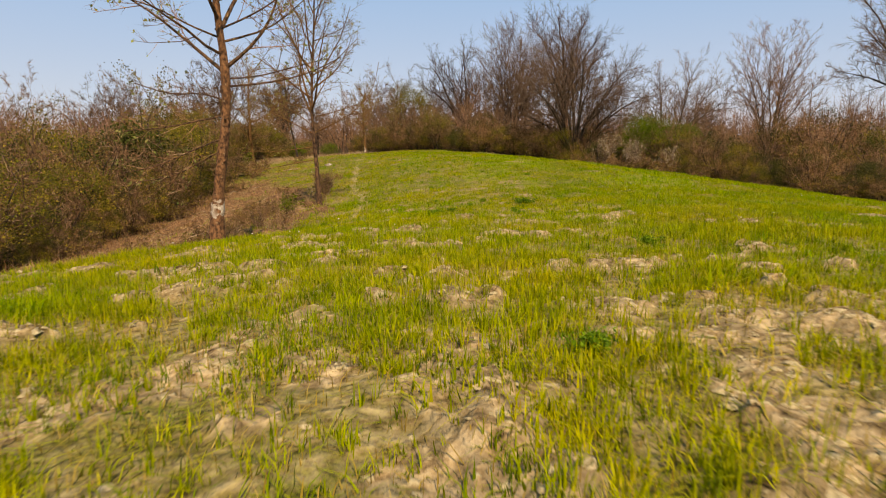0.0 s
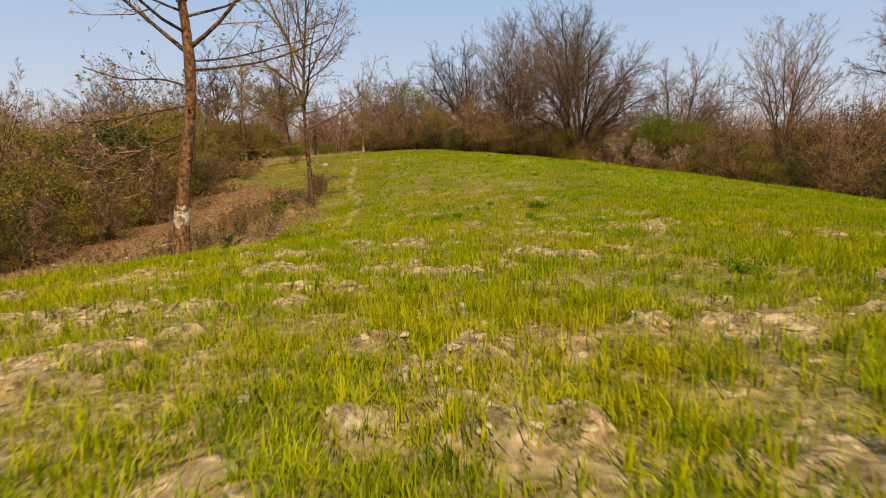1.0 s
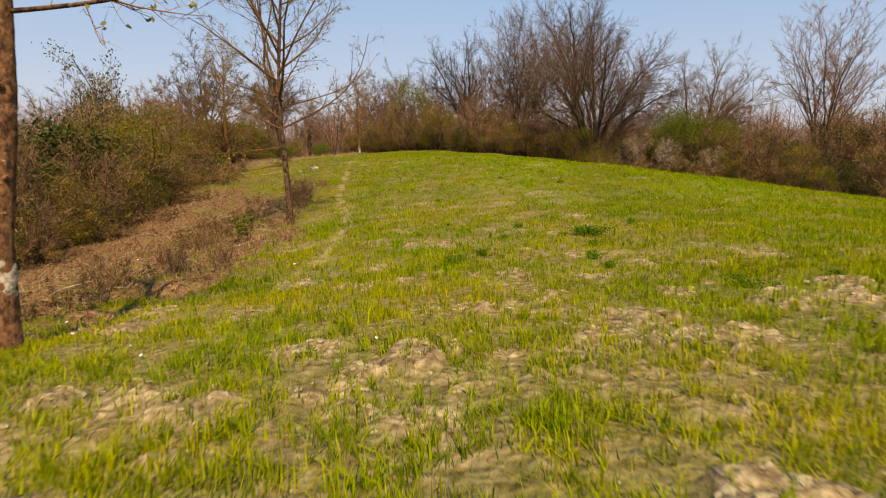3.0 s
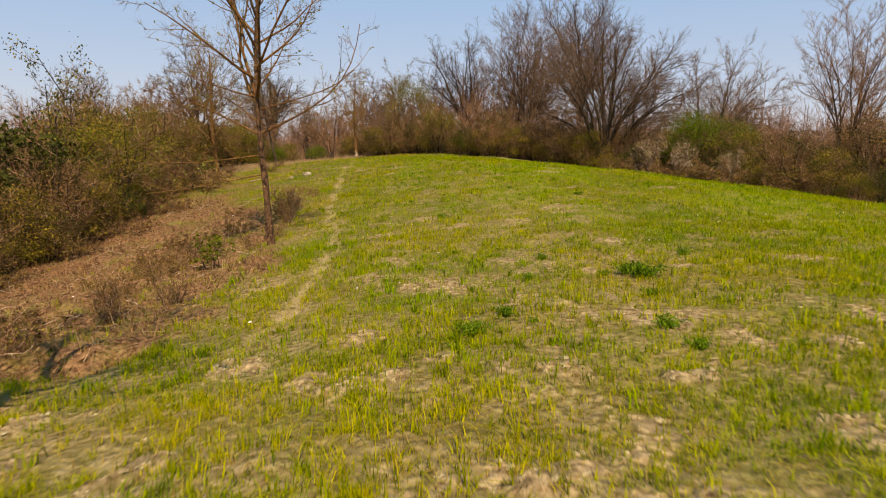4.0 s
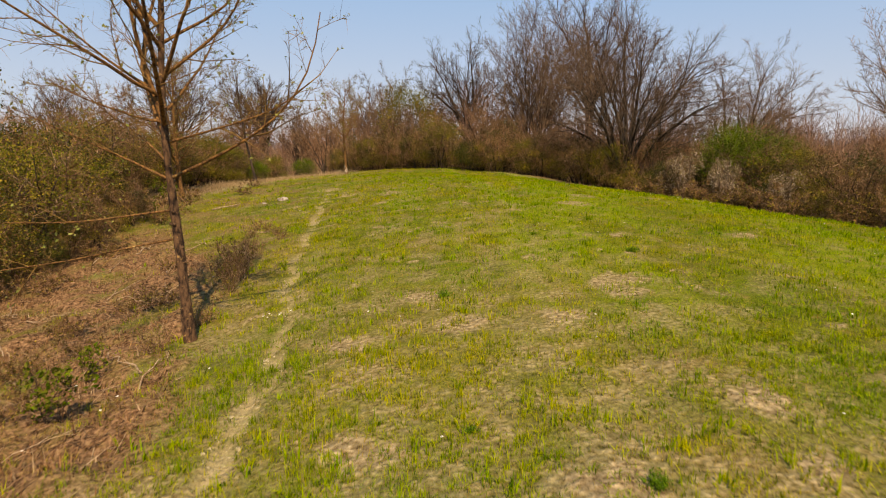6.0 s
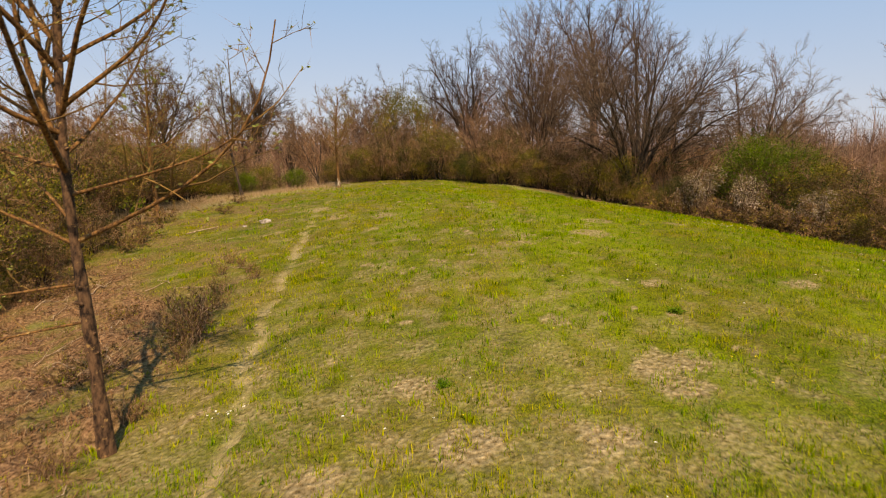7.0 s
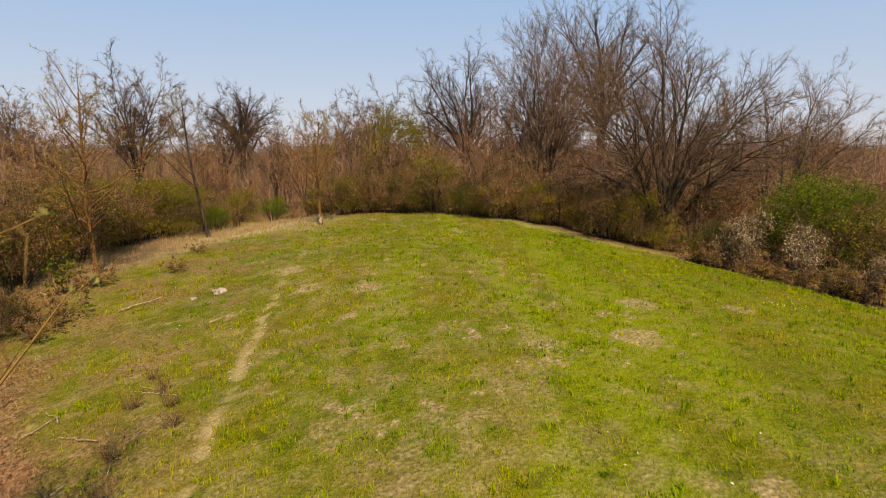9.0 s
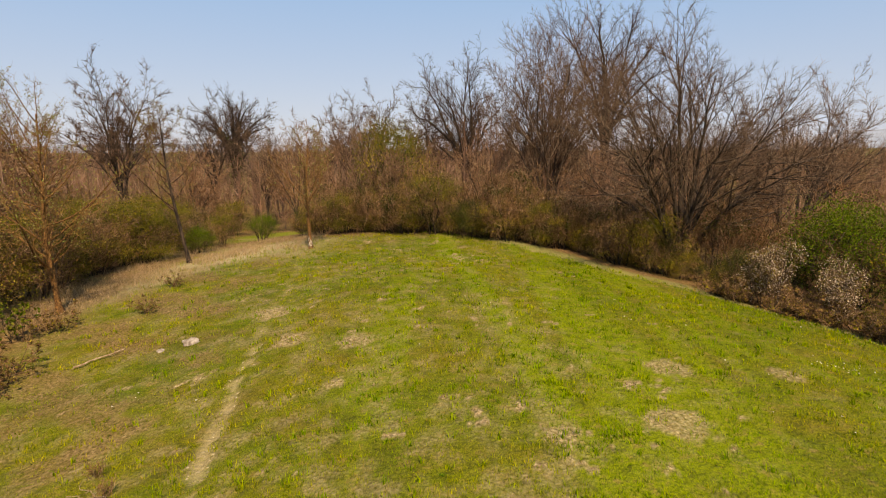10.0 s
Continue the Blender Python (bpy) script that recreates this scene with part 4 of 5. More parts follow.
def far_woods(name, label, seed, near, far, per, tone, size):
    """Woodland that nobody could count: crowns of fine strokes on bare stems."""
    rng = np.random.default_rng(seed)
    n = int(0.5 * (far ** 2 - near ** 2) * radians(112) / per)
    a = rng.uniform(-56, 56, n) * np.pi / 180
    d = np.sqrt(rng.uniform(near ** 2, far ** 2, n))
    x, y = d * np.sin(a), d * np.cos(a) + 4
    k = ((y > 62) | (x < -22) | (x > 33)) & (np.hypot((x + 13.8) / 3.6, (y - 66.5) / 8) > 1)
    x, y = x[k], y[k]
    n = len(x)
    h = rng.uniform(6.5, 11.5, n) * (1 + 0.25 * (size > 1)) * (0.7 + 0.6 * fbm(x / 16, y / 16, 171, 3)) * (1 - 0.35 * (1 - step(58, 80, y)) * (x < 0))
    m = 130 if size < 1.5 else 60
    c = np.repeat(np.stack([x, y, relief(x, y)], 1), m, 0)
    hh = np.repeat(h, m)
    s = rng.uniform(0.0, 0.95, n * m)
    r = np.sin(np.clip(s, 0.55, 1) * 2.6) * hh * 0.34 * np.sqrt(rng.uniform(0, 1, n * m))
    b = rng.uniform(0, 6.283, n * m)
    base = c + np.stack([np.cos(b) * r, np.sin(b) * r, hh * s], 1)
    dirn = unit(np.stack([np.cos(b) * 0.6, np.sin(b) * 0.6, np.full(n * m, 0.8)], 1) + rng.normal(0, 0.55, (n * m, 3)))
    u = unit(np.cross(dirn, rng.normal(size=(n * m, 3))))
    L, w = rng.uniform(0.5, 1.3, (n * m, 1)) * size * (1 - 0.45 * s[:, None]), rng.uniform(0.012, 0.03, (n * m, 1)) * size
    V = np.stack([base - u * w, base + u * w, base + dirn * L], 1)
    long = rng.uniform(size=n * m) < 0.55
    root_z = hh * np.minimum(s * rng.uniform(0.35, 0.8, n * m), 0.7)
    core = c + np.stack([np.zeros(n * m), np.zeros(n * m), root_z], 1)
    tip = base * np.array([1, 1, 0.96]) + rng.normal(0, 0.15, (n * m, 3))
    V[long] = np.stack([core - u * w * 0.8, core + u * w * 0.8, tip], 1)[long]
    V = V[long | (s < 0.72)].reshape(-1, 3)
    P = np.stack([np.stack([x, y, relief(x, y) - 0.2], 1), np.stack([x, y, relief(x, y) + h * 0.75], 1)], 1)
    t = tri(tubes(P, np.stack([rng.uniform(0.03, 0.09, n), np.full(n, 0.02)], 1), 3))
    return tagged(part(name, join([(V, np.arange(len(V)).reshape(-1, 3)), t]), tone), label, "woods", kind="stuff")


far_woods("far_woods", "bare red-brown woodland beyond the hedges", 181, 50, 120, 9, M_TWIG_WOODS, 1.0)
far_woods("distant_woods", "distant brown woodland, haze painted into its twigs", 182, 120, 520, 70, M_HAZE, 1.8)

# evergreens in the woods
t = shrub("evergreen_tree", "dark dense evergreen among bare trees", 41, 7.5, 4.5, (M_BARK_DARK, M_TWIG_GREY), [(M_LEAF_DARK, 3500, 0.14)], (6, 6), 8, category="tree")
plant(t, -47, 86, 0, 1.1)
plant(t, -13.8, 26.5, 70, 0.55)

# ---- hedges and thickets ----
olive = shrub("hedge_shrub", "olive-leaved hedge shrub with brown twigs", 51, 3.4, 3.3, (M_BARK_DARK, M_TWIG_RED), [(M_LEAF_OLIVE, 6500, 0.030), (M_LEAF_DARK, 3800, 0.032), (M_LEAF_BROWN, 1500, 0.030)], fine=(2600, 0.4, 0.012))
brown = shrub("hedge_shrub", "leafless reddish-brown hedge shrub", 52, 3.4, 3.2, (M_BARK_DARK, M_TWIG_RED), [(M_LEAF_BROWN, 4200, 0.03), (M_LEAF_OLIVE, 1500, 0.03), (M_LEAF_DARK, 1800, 0.032)], stems=13, fine=(4200, 0.42, 0.012))
dark = shrub("hedge_shrub", "dense dark green hedge shrub", 53, 3.2, 3.2, (M_BARK_DARK, M_TWIG_DARK), [(M_LEAF_DARK, 9000, 0.034), (M_LEAF_OLIVE, 2500, 0.03)], fine=(2200, 0.4, 0.012))
bright = shrub("green_bush", "rounded bush in fresh bright green leaf", 54, 4.6, 4.0, (M_BARK_DARK, M_TWIG_GREY), [(M_LEAF_BRIGHT, 20000, 0.034), (M_LEAF_DARK, 3000, 0.034)], (7, 6), 14)
lime = shrub("hedge_shrub", "hedge shrub in yellow-green new leaf", 55, 3.8, 3.2, (M_BARK_DARK, M_TWIG_RED), [(M_LEAF_LIME, 4200, 0.03), (M_LEAF_OLIVE, 4500, 0.03), (M_LEAF_DARK, 1800, 0.032)], fine=(2600, 0.4, 0.012))
bloom = shrub("blossoming_shrub", "blackthorn shrub with faded whitish-pink blossom", 56, 3.0, 1.4, (M_BARK_DARK, M_TWIG_GREY), [(M_BLOSSOM, 2400, 0.026), (M_LEAF_BROWN, 1200, 0.03), (M_LEAF_OLIVE, 1200, 0.03)], (6, 6), 8, 0.3, clumped=False)
thick = shrub("thicket", "tall brown leafless thicket", 57, 5.8, 5.0, (M_BARK_DARK, M_TWIG_RED), [(M_LEAF_BROWN, 1300, 0.07)], (7, 6), 16, 0.16, fine=(6500, 0.65, 0.026), clumped=False)
thick2 = shrub("thicket", "tall thicket with olive buds", 58, 5.4, 5.0, (M_BARK_GREY, M_TWIG_RED), [(M_LEAF_OLIVE, 1800, 0.07), (M_LEAF_DARK, 900, 0.07)], (7, 6), 15, 0.16, fine=(6500, 0.65, 0.026), clumped=False)
low = shrub("bramble", "low tangled brown bramble", 59, 1.0, 1.8, (M_BARK_DARK, M_TWIG_RED), [(M_LEAF_BROWN, 600, 0.035), (M_LEAF_OLIVE, 300, 0.035)], (4, 4), 9, 0.0, fine=(900, 0.25, 0.008), clumped=False)

# western hedge
for i, y in enumerate(np.arange(5, 34, 1.9)):
    plant((olive, lime, brown, olive, brown, olive, lime)[i % 7], -12.9 + rng.uniform(-0.5, 0.5) - 0.06 * max(0, y - 20), y, rng.uniform(0, 360), rng.uniform(0.8, 1.1))
for i, y in enumerate(np.arange(4, 46, 3.0)):
    plant((brown, olive, brown, lime)[i % 4], -16.2 + rng.uniform(-0.6, 0.6), y, rng.uniform(0, 360), rng.uniform(1.0, 1.3))
for i, y in enumerate(np.arange(34, 56, 2.6)):
    plant((lime, olive, brown)[i % 3], -16.0 + rng.uniform(-0.8, 0.8), y, rng.uniform(0, 360), rng.uniform(0.6, 0.85))
for i, (x, y) in enumerate([(-21, 14), (-20, 38), (-25, 30), (-22, 50), (-28, 44), (-20, 58), (-26, 60), (-34, 54), (-20, 74), (-32, 72), (-40, 66), (-27, 82)]):
    plant((thick, thick2)[i % 2], x, y, rng.uniform(0, 360), rng.uniform(0.7, 0.95))
shoot = shrub("leafy_sapling", "tall slender sapling with small green leaves", 60, 6.2, 1.1, (M_BARK_DARK, M_TWIG_GREY), [(M_LEAF_OLIVE, 1300, 0.05), (M_LEAF_DARK, 700, 0.05)], (8, 4), 4, 0.25, category="tree", fine=(500, 0.3, 0.008), clumped=False)
plant(shoot, -15.0, 29.9, 0, 1.0, 1.2)
plant(shoot, -16.4, 24.0, 120, 0.8)
# northern edge, beyond the crest
NORTH = ([-9, -6, 2, 6, 9, 11, 12.5], [55.6, 54.2, 51.8, 49.8, 47.2, 44.8, 42.4])
for i, x in enumerate(np.arange(-8.5, 10, 1.25)):
    y = float(np.interp(x, *NORTH))
    plant((olive, brown, lime, brown, olive, brown, lime, dark)[i % 8], x + rng.uniform(-0.4, 0.4), y + rng.uniform(0, 0.7), rng.uniform(0, 360), rng.uniform(0.6, 0.9))
for i, x in enumerate(np.arange(-8, 16, 1.9)):
    y = float(np.interp(x, *NORTH)) + 2.6
    plant((brown, olive, brown, dark)[i % 4], x + rng.uniform(-0.4, 0.4), y + rng.uniform(0, 0.8), rng.uniform(0, 360), rng.uniform(0.8, 1.05))
for i, (x, y) in enumerate([(-6, 58.5), (-2, 56.5), (2, 55), (6, 53.5), (9.5, 52), (14, 50), (18, 49), (-4, 65), (1, 62), (12, 58), (17, 57), (24, 54), (-7, 72), (5, 72), (20, 66), (28, 62), (34, 58), (40, 68), (30, 78)]):
    plant((thick, thick2, thick)[i % 3], x, y, rng.uniform(0, 360), rng.uniform(0.75, 1.05))
plant(lime, -3.9, 57.5, 0, 1.15, 1.5)
# eastern hedge
BLOOMS = ((11.0, 42.7, 0.95), (12.4, 40.9, 0.9), (13.8, 38.5, 0.8))
for i, y in enumerate([2, 6, 9.5, 13, 16, 19, 21.5, 24, 26.2, 28.2, 30.2, 32, 33.8, 35.5, 37, 38.6, 40.2, 41.8, 43.4]):
    x = float(edge_x(y)) + 1.15
    if min(math.hypot(x - a, y + 0.7 - b) for a, b, c in BLOOMS) < 1.4:
        continue
    plant((dark, olive, dark, brown, dark, olive, brown)[i % 7], x + rng.uniform(-0.3, 0.3), y + 0.7, rng.uniform(0, 360), rng.uniform(0.8, 1.0))
for i, y in enumerate(np.arange(6, 44, 2.4)):
    x = float(edge_x(y)) + 4.2
    plant((brown, dark, olive, brown)[i % 4], x, y + 1.5, rng.uniform(0, 360), rng.uniform(1.0, 1.3))
plant(bright, 14.4, 43.4, 0, 0.95)
plant(bright, 17.8, 46.8, 130, 0.8)
plant(bright, -13.4, 52.2, 60, 0.36)
plant(bright, -11.6, 57.0, 200, 0.4)
for i, y in enumerate(np.arange(14, 42, 2.6)):
    plant((dark, olive)[i % 2], float(edge_x(y)) + 2.9 + rng.uniform(-0.4, 0.4), y + 1.2, rng.uniform(0, 360), rng.uniform(0.75, 0.95))
for i, x in enumerate(np.arange(-9, 12, 0.62)):
    y = float(np.interp(x, *NORTH)) + 0.5 + rng.uniform(-0.3, 0.5)
    plant((olive, dark, brown)[i % 3], x, y, rng.uniform(0, 360), rng.uniform(0.34, 0.52))
for i, y in enumerate(np.arange(10, 44, 0.85)):
    x = float(edge_x(y)) + 0.75 + rng.uniform(-0.3, 0.5)
    if min(math.hypot(x - a, y - b) for a, b, c in BLOOMS) > 0.9:
        plant((dark, brown, dark, olive)[i % 4], x, y, rng.uniform(0, 360), rng.uniform(0.34, 0.55))
for i, y in enumerate(np.arange(6, 36, 1.1)):
    plant((dark, olive, brown)[i % 3], -11.9 + rng.uniform(-0.5, 0.3) - 0.05 * max(0, y - 20), y, rng.uniform(0, 360), rng.uniform(0.35, 0.55))
for x, y, s in BLOOMS:
    plant(bloom, x, y, rng.uniform(0, 360), s)
for i in range(44):
    y = rng.uniform(12, 44)
    plant(low, float(edge_x(y)) + rng.uniform(0.0, 0.7), y, rng.uniform(0, 360), rng.uniform(0.6, 1.2))
for i in range(26):
    x, y = rng.uniform(-27, -14.5), rng.uniform(40, 74)
    if math.hypot((x + 13.8) / 3.8, (y - 66.5) / 8) > 1:
        plant((olive, lime, brown)[i % 3], x, y, rng.uniform(0, 360), rng.uniform(0.6, 0.95))
for i, (x, y, s) in enumerate([(-16.5, 45.5, 0.7), (-15.8, 48, 0.6), (-15.0, 50.5, 0.65), (-14.2, 53, 0.6), (-13.6, 55.5, 0.55), (-17.5, 52, 0.8), (-16.6, 56, 0.7), (-15.8, 59, 0.65), (-18.8, 58, 0.9), (-19, 48, 0.9), (-20.5, 54, 0.9)]):
    plant((lime, olive, lime, brown)[i % 4], x, y, rng.uniform(0, 360), s)
for i in range(16):
    plant(low, -11.2 + rng.uniform(-0.5, 0.4), rng.uniform(8, 33), rng.uniform(0, 360), rng.uniform(0.45, 0.8))


# ---- meadow plants ----
def blades(rng, X, Y, H, W, bend=0.35, sink=0.02, plain=False):
    """Grass blades, each leaning its own way: three triangles, or one for plain."""
    n = len(X)
    Zg = height(X, Y) - sink
    az = rng.uniform(0, 6.283, n)
    le = np.abs(rng.normal(0, bend, n)) + 0.05
    side = np.stack([-np.sin(az), np.cos(az), np.zeros(n)], 1) * (W * 0.5)[:, None]
    out = np.stack([np.cos(az), np.sin(az), np.zeros(n)], 1)
    up = np.array([0, 0, 1.0])
    b = np.stack([X, Y, Zg], 1)
    mid = b + up * (H * 0.55)[:, None] + out * (H * le * 0.3)[:, None]
    tip = b + up * (H * (1 - 0.3 * le))[:, None] + out * (H * le)[:, None]
    if plain:
        return np.stack([b - side, b + side, tip], 1).reshape(-1, 3), np.arange(3 * n).reshape(-1, 3)
    V = np.stack([b - side, b + side, mid - side * 0.8, mid + side * 0.8, tip], 1).reshape(-1, 3)
    f = np.array([[0, 1, 3], [0, 3, 2], [2, 3, 4]])
    F = (f[None] + (np.arange(n) * 5)[:, None, None]).reshape(-1, 3)
    return V, F


def scatter(rng, x0, x1, y0, y1, density, keep):
    n = int((x1 - x0) * (y1 - y0) * density)
    X, Y = rng.uniform(x0, x1, n), rng.uniform(y0, y1, n)
    ok = rng.uniform(size=n) < keep(X, Y)
    return X[ok], Y[ok]


def in_field(X, Y):
    return (X < edge_x(Y) - 0.2) & (X > -13) & (Y < 53.8)


def grow_keep(X, Y):
    lit = litter_mask(X, Y)
    d = (1 - 0.55 * bare(X, Y)) * (1 - 0.45 * faded(X, Y)) * (1 - 0.92 * path_mask(X, Y)) * (1 - 0.93 * lit) * (1 - 0.75 * blond_mask(X, Y))
    return d * (0.22 + 0.78 * step(0.42, 0.56, fbm(X / 0.34, Y / 0.34, 91, 3))) * in_field(X, Y)


def sward(rng, X, Y, H, W, plain):
    """A mixed stand: most blades upright, a third bent over."""
    flop = rng.uniform(size=len(X)) < 0.45
    a = blades(rng, X[~flop], Y[~flop], H[~flop], W[~flop], 0.4, plain=plain)
    b = blades(rng, X[flop], Y[flop], H[flop] * 0.8, W[flop], 1.3, plain=plain)
    return join([a, b])


BANDS = [(-13, 26, -8.0, 50.0, 110, 1.9), (-13, 26, -8.0, 21.5, 200, 1.7), (-4.0, 4.2, 1.0, 5.5, 5600, 0.62), (-6.0, 7.5, 5.5, 12.0, 2500, 0.74), (-8, 12, 12.0, 20.0, 1300, 0.92), (-9, 19, 20.0, 32.0, 380, 2.1), (-13, 18, 32.0, 54.0, 210, 3.0)]


def meadow():
    rng = np.random.default_rng(101)
    green, dry, lush, vivid = [], [], [], []
    for x0, x1, y0, y1, dens, k in BANDS:
        X, Y = scatter(rng, x0, x1, y0, y1, dens / 9, grow_keep)
        X, Y = np.repeat(X, 9), np.repeat(Y, 9)
        X, Y = X + rng.normal(0, 0.026 * k, len(X)), Y + rng.normal(0, 0.026 * k, len(X))
        tall = 0.6 + 0.8 * fbm(X / 1.8, Y / 1.8, 95, 2)
        H = rng.uniform(0.04, 0.155, len(X)) * tall
        W = rng.uniform(0.005, 0.011, len(X)) * k
        rich = rng.uniform(size=len(X)) < lushness(X, Y)
        green.append(sward(rng, X[~rich], Y[~rich], H[~rich], W[~rich], y1 > 21))
        vivid.append(sward(rng, X[rich], Y[rich], H[rich], W[rich], y1 > 21))
        X, Y = scatter(rng, x0, x1, y0, y1, dens * 0.32, lambda x, y: in_field(x, y) * (0.4 + 0.4 * blond_mask(x, y) + 0.1 * faded(x, y)) * (1 - 0.9 * path_mask(x, y)) * (0.45 + 0.55 * step(0.45, 0.6, fbm(x / 2.5, y / 2.5, 97, 3))))
        tall = 1 + 1.6 * blond_mask(X, Y)
        dry.append(blades(rng, X, Y, rng.uniform(0.03, 0.11, len(X)) * tall, rng.uniform(0.004, 0.007, len(X)) * k, 0.9, plain=y1 > 21))
        X, Y = scatter(rng, x0, x1, y0, y1, dens * 0.4, lambda x, y: grow_keep(x, y) * step(0.56, 0.66, fbm(x / 1.1, y / 1.1, 99, 3)))
        lush.append(blades(rng, X, Y, rng.uniform(0.04, 0.11, len(X)), rng.uniform(0.005, 0.009, len(X)) * k, 0.6, plain=y1 > 21))
    tuft = []
    for x0, x1, y0, y1, dens in ((-6, 7, 3, 12, 5), (-7, 14, 12, 24, 6), (-9, 18, 24, 36, 6), (-12, 13, 36, 49, 5)):
        X, Y = scatter(rng, x0, x1, y0, y1, dens, lambda x, y: grow_keep(x, y) * (0.3 + 0.7 * step(0.45, 0.6, fbm(x / 1.5, y / 1.5, 103, 3))))
        X, Y = np.repeat(X, 9), np.repeat(Y, 9)
        X, Y = X + rng.normal(0, 0.045, len(X)), Y + rng.normal(0, 0.045, len(X))
        tuft.append(blades(rng, X, Y, rng.uniform(0.08, 0.2, len(X)), rng.uniform(0.006, 0.012, len(X)) * (1 + y0 / 20), 0.6))
    tagged(part("grass_tufts", join(tuft), M_VIVID), "taller fresh green grass tufts", "grass", kind="stuff")
    tagged(part("grass", join(green), M_GRASS), "sparse upright yellow-green young cereal grass", "grass", kind="stuff")
    tagged(part("grass", join(vivid), M_VIVID), "fresh lime-green grass on the ridge", "grass", kind="stuff")
    tagged(part("dead_grass", join(dry), M_DRY), "short straw-coloured dead grass", "dead grass", kind="stuff")
    tagged(part("low_grass", join(lush), M_LUSH), "lush patches of low green grass", "grass", kind="stuff")


meadow()


def bracken():
    rng = np.random.default_rng(111)
    X, Y = scatter(rng, -13.5, -3.4, 6, 37, 420, lambda x, y: litter_mask(x, y) * (0.25 + 0.75 * step(0.42, 0.58, fbm(x / 0.7, y / 0.7, 135, 3))))
    a = blades(rng, X, Y, rng.uniform(0.04, 0.19, len(X)), rng.uniform(0.008, 0.024, len(X)), 2.2, plain=True)
    X, Y = scatter(rng, -12.5, -3.6, 8, 34, 60, lambda x, y: litter_mask(x, y) * step(0.46, 0.6, fbm(x / 1.3, y / 1.3, 137, 3)))
    c = blades(rng, X, Y, rng.uniform(0.10, 0.38, len(X)), rng.uniform(0.006, 0.014, len(X)), 1.1, plain=True)
    a = join([a, c])
    tagged(part("dead_bracken", a, M_BRACKEN), "flattened russet dead bracken along the hedge", "bracken", kind="stuff")
    X, Y = scatter(rng, -18, -7, 36, 56, 420, lambda x, y: blond_mask(x, y) * step(0.35, 0.6, fbm(x / 1.2, y / 1.2, 131, 3)))
    b = blades(rng, X, Y, rng.uniform(0.12, 0.42, len(X)), rng.uniform(0.006, 0.012, len(X)), 0.7, plain=True)
    tagged(part("tall_dead_grass", b, M_BLOND), "tall blond dead grass at the meadow edge", "dead grass", kind="stuff")


bracken()


def clods():
    rng = np.random.default_rng(121)
    X, Y = scatter(rng, -5.5, 6.5, 1, 16, 420, lambda x, y: (0.06 + 0.94 * bare(x, y)) * in_field(x, y) * (1 - 0.055 * y) * (1 - litter_mask(x, y)))
    X2, Y2 = scatter(rng, -6.5, -2, 12, 38, 420, lambda x, y: path_mask(x, y))
    X, Y = np.r_[X, X2], np.r_[Y, Y2]
    n = len(X)
    a = np.arange(6) * 2 * np.pi / 6
    ring = np.stack([np.cos(a), np.sin(a), np.zeros(6)], 1)
    unit_v = np.concatenate([ring * 1.0 - [0, 0, 0.3], ring * 0.72 + [0, 0, 0.45], [[0, 0, 0.72]]])
    V = unit_v[None] * (1 + rng.normal(0, 0.33, (n, 13, 1))) * (0.006 + 0.026 * rng.uniform(0, 1, (n, 1, 1)) ** 2.6) * np.stack([rng.uniform(0.7, 1.4, n), rng.uniform(0.7, 1.4, n), rng.uniform(0.35, 0.75, n)], 1)[:, None]
    V = V + np.stack([X, Y, height(X, Y) - 0.006], 1)[:, None]
    f = [[j, (j + 1) % 6, 6 + (j + 1) % 6] for j in range(6)] + [[j, 6 + (j + 1) % 6, 6 + j] for j in range(6)] + [[6 + j, 6 + (j + 1) % 6, 12] for j in range(6)]
    F = (np.array(f)[None] + (np.arange(n) * 13)[:, None, None]).reshape(-1, 3)
    tagged(part("soil_clods", (V.reshape(-1, 3), F), M_GROUND), "crumbled pale brown clods of dry soil", "soil clods", kind="stuff")


clods()


def weed(seed, h, n_stems, n_leaf):
    """A leafy dark green weed: short stems with pairs of long leaves."""
    rng = np.random.default_rng(seed)
    root = thing("weed", "leafy dark green weed in the young grass", "weed", "weeds in the meadow")
    P = np.empty((n_stems, 4, 3))
    a = rng.uniform(0, 6.28, n_stems)
    o = rng.uniform(0.1, 1.2, n_stems) * h
    for j, s in enumerate(np.linspace(0, 1, 4)):
        P[:, j] = np.stack([np.cos(a) * o * (0.3 + s), np.sin(a) * o * (0.3 + s), h * s * rng.uniform(0.7, 1.0, n_stems)], 1)
    stuff(part("stem", tubes(P, np.full((n_stems, 4), 0.004), 3), M_WEED, root))
    C = np.repeat(P[:, 1:].reshape(-1, 3), n_leaf, 0)
    stuff(part("foliage", leaves(rng, C + rng.normal(0, 0.16 * h, C.shape) * np.array([1.5, 1.5, 0.9]), 0.12 * h), M_WEED, root))
    return root


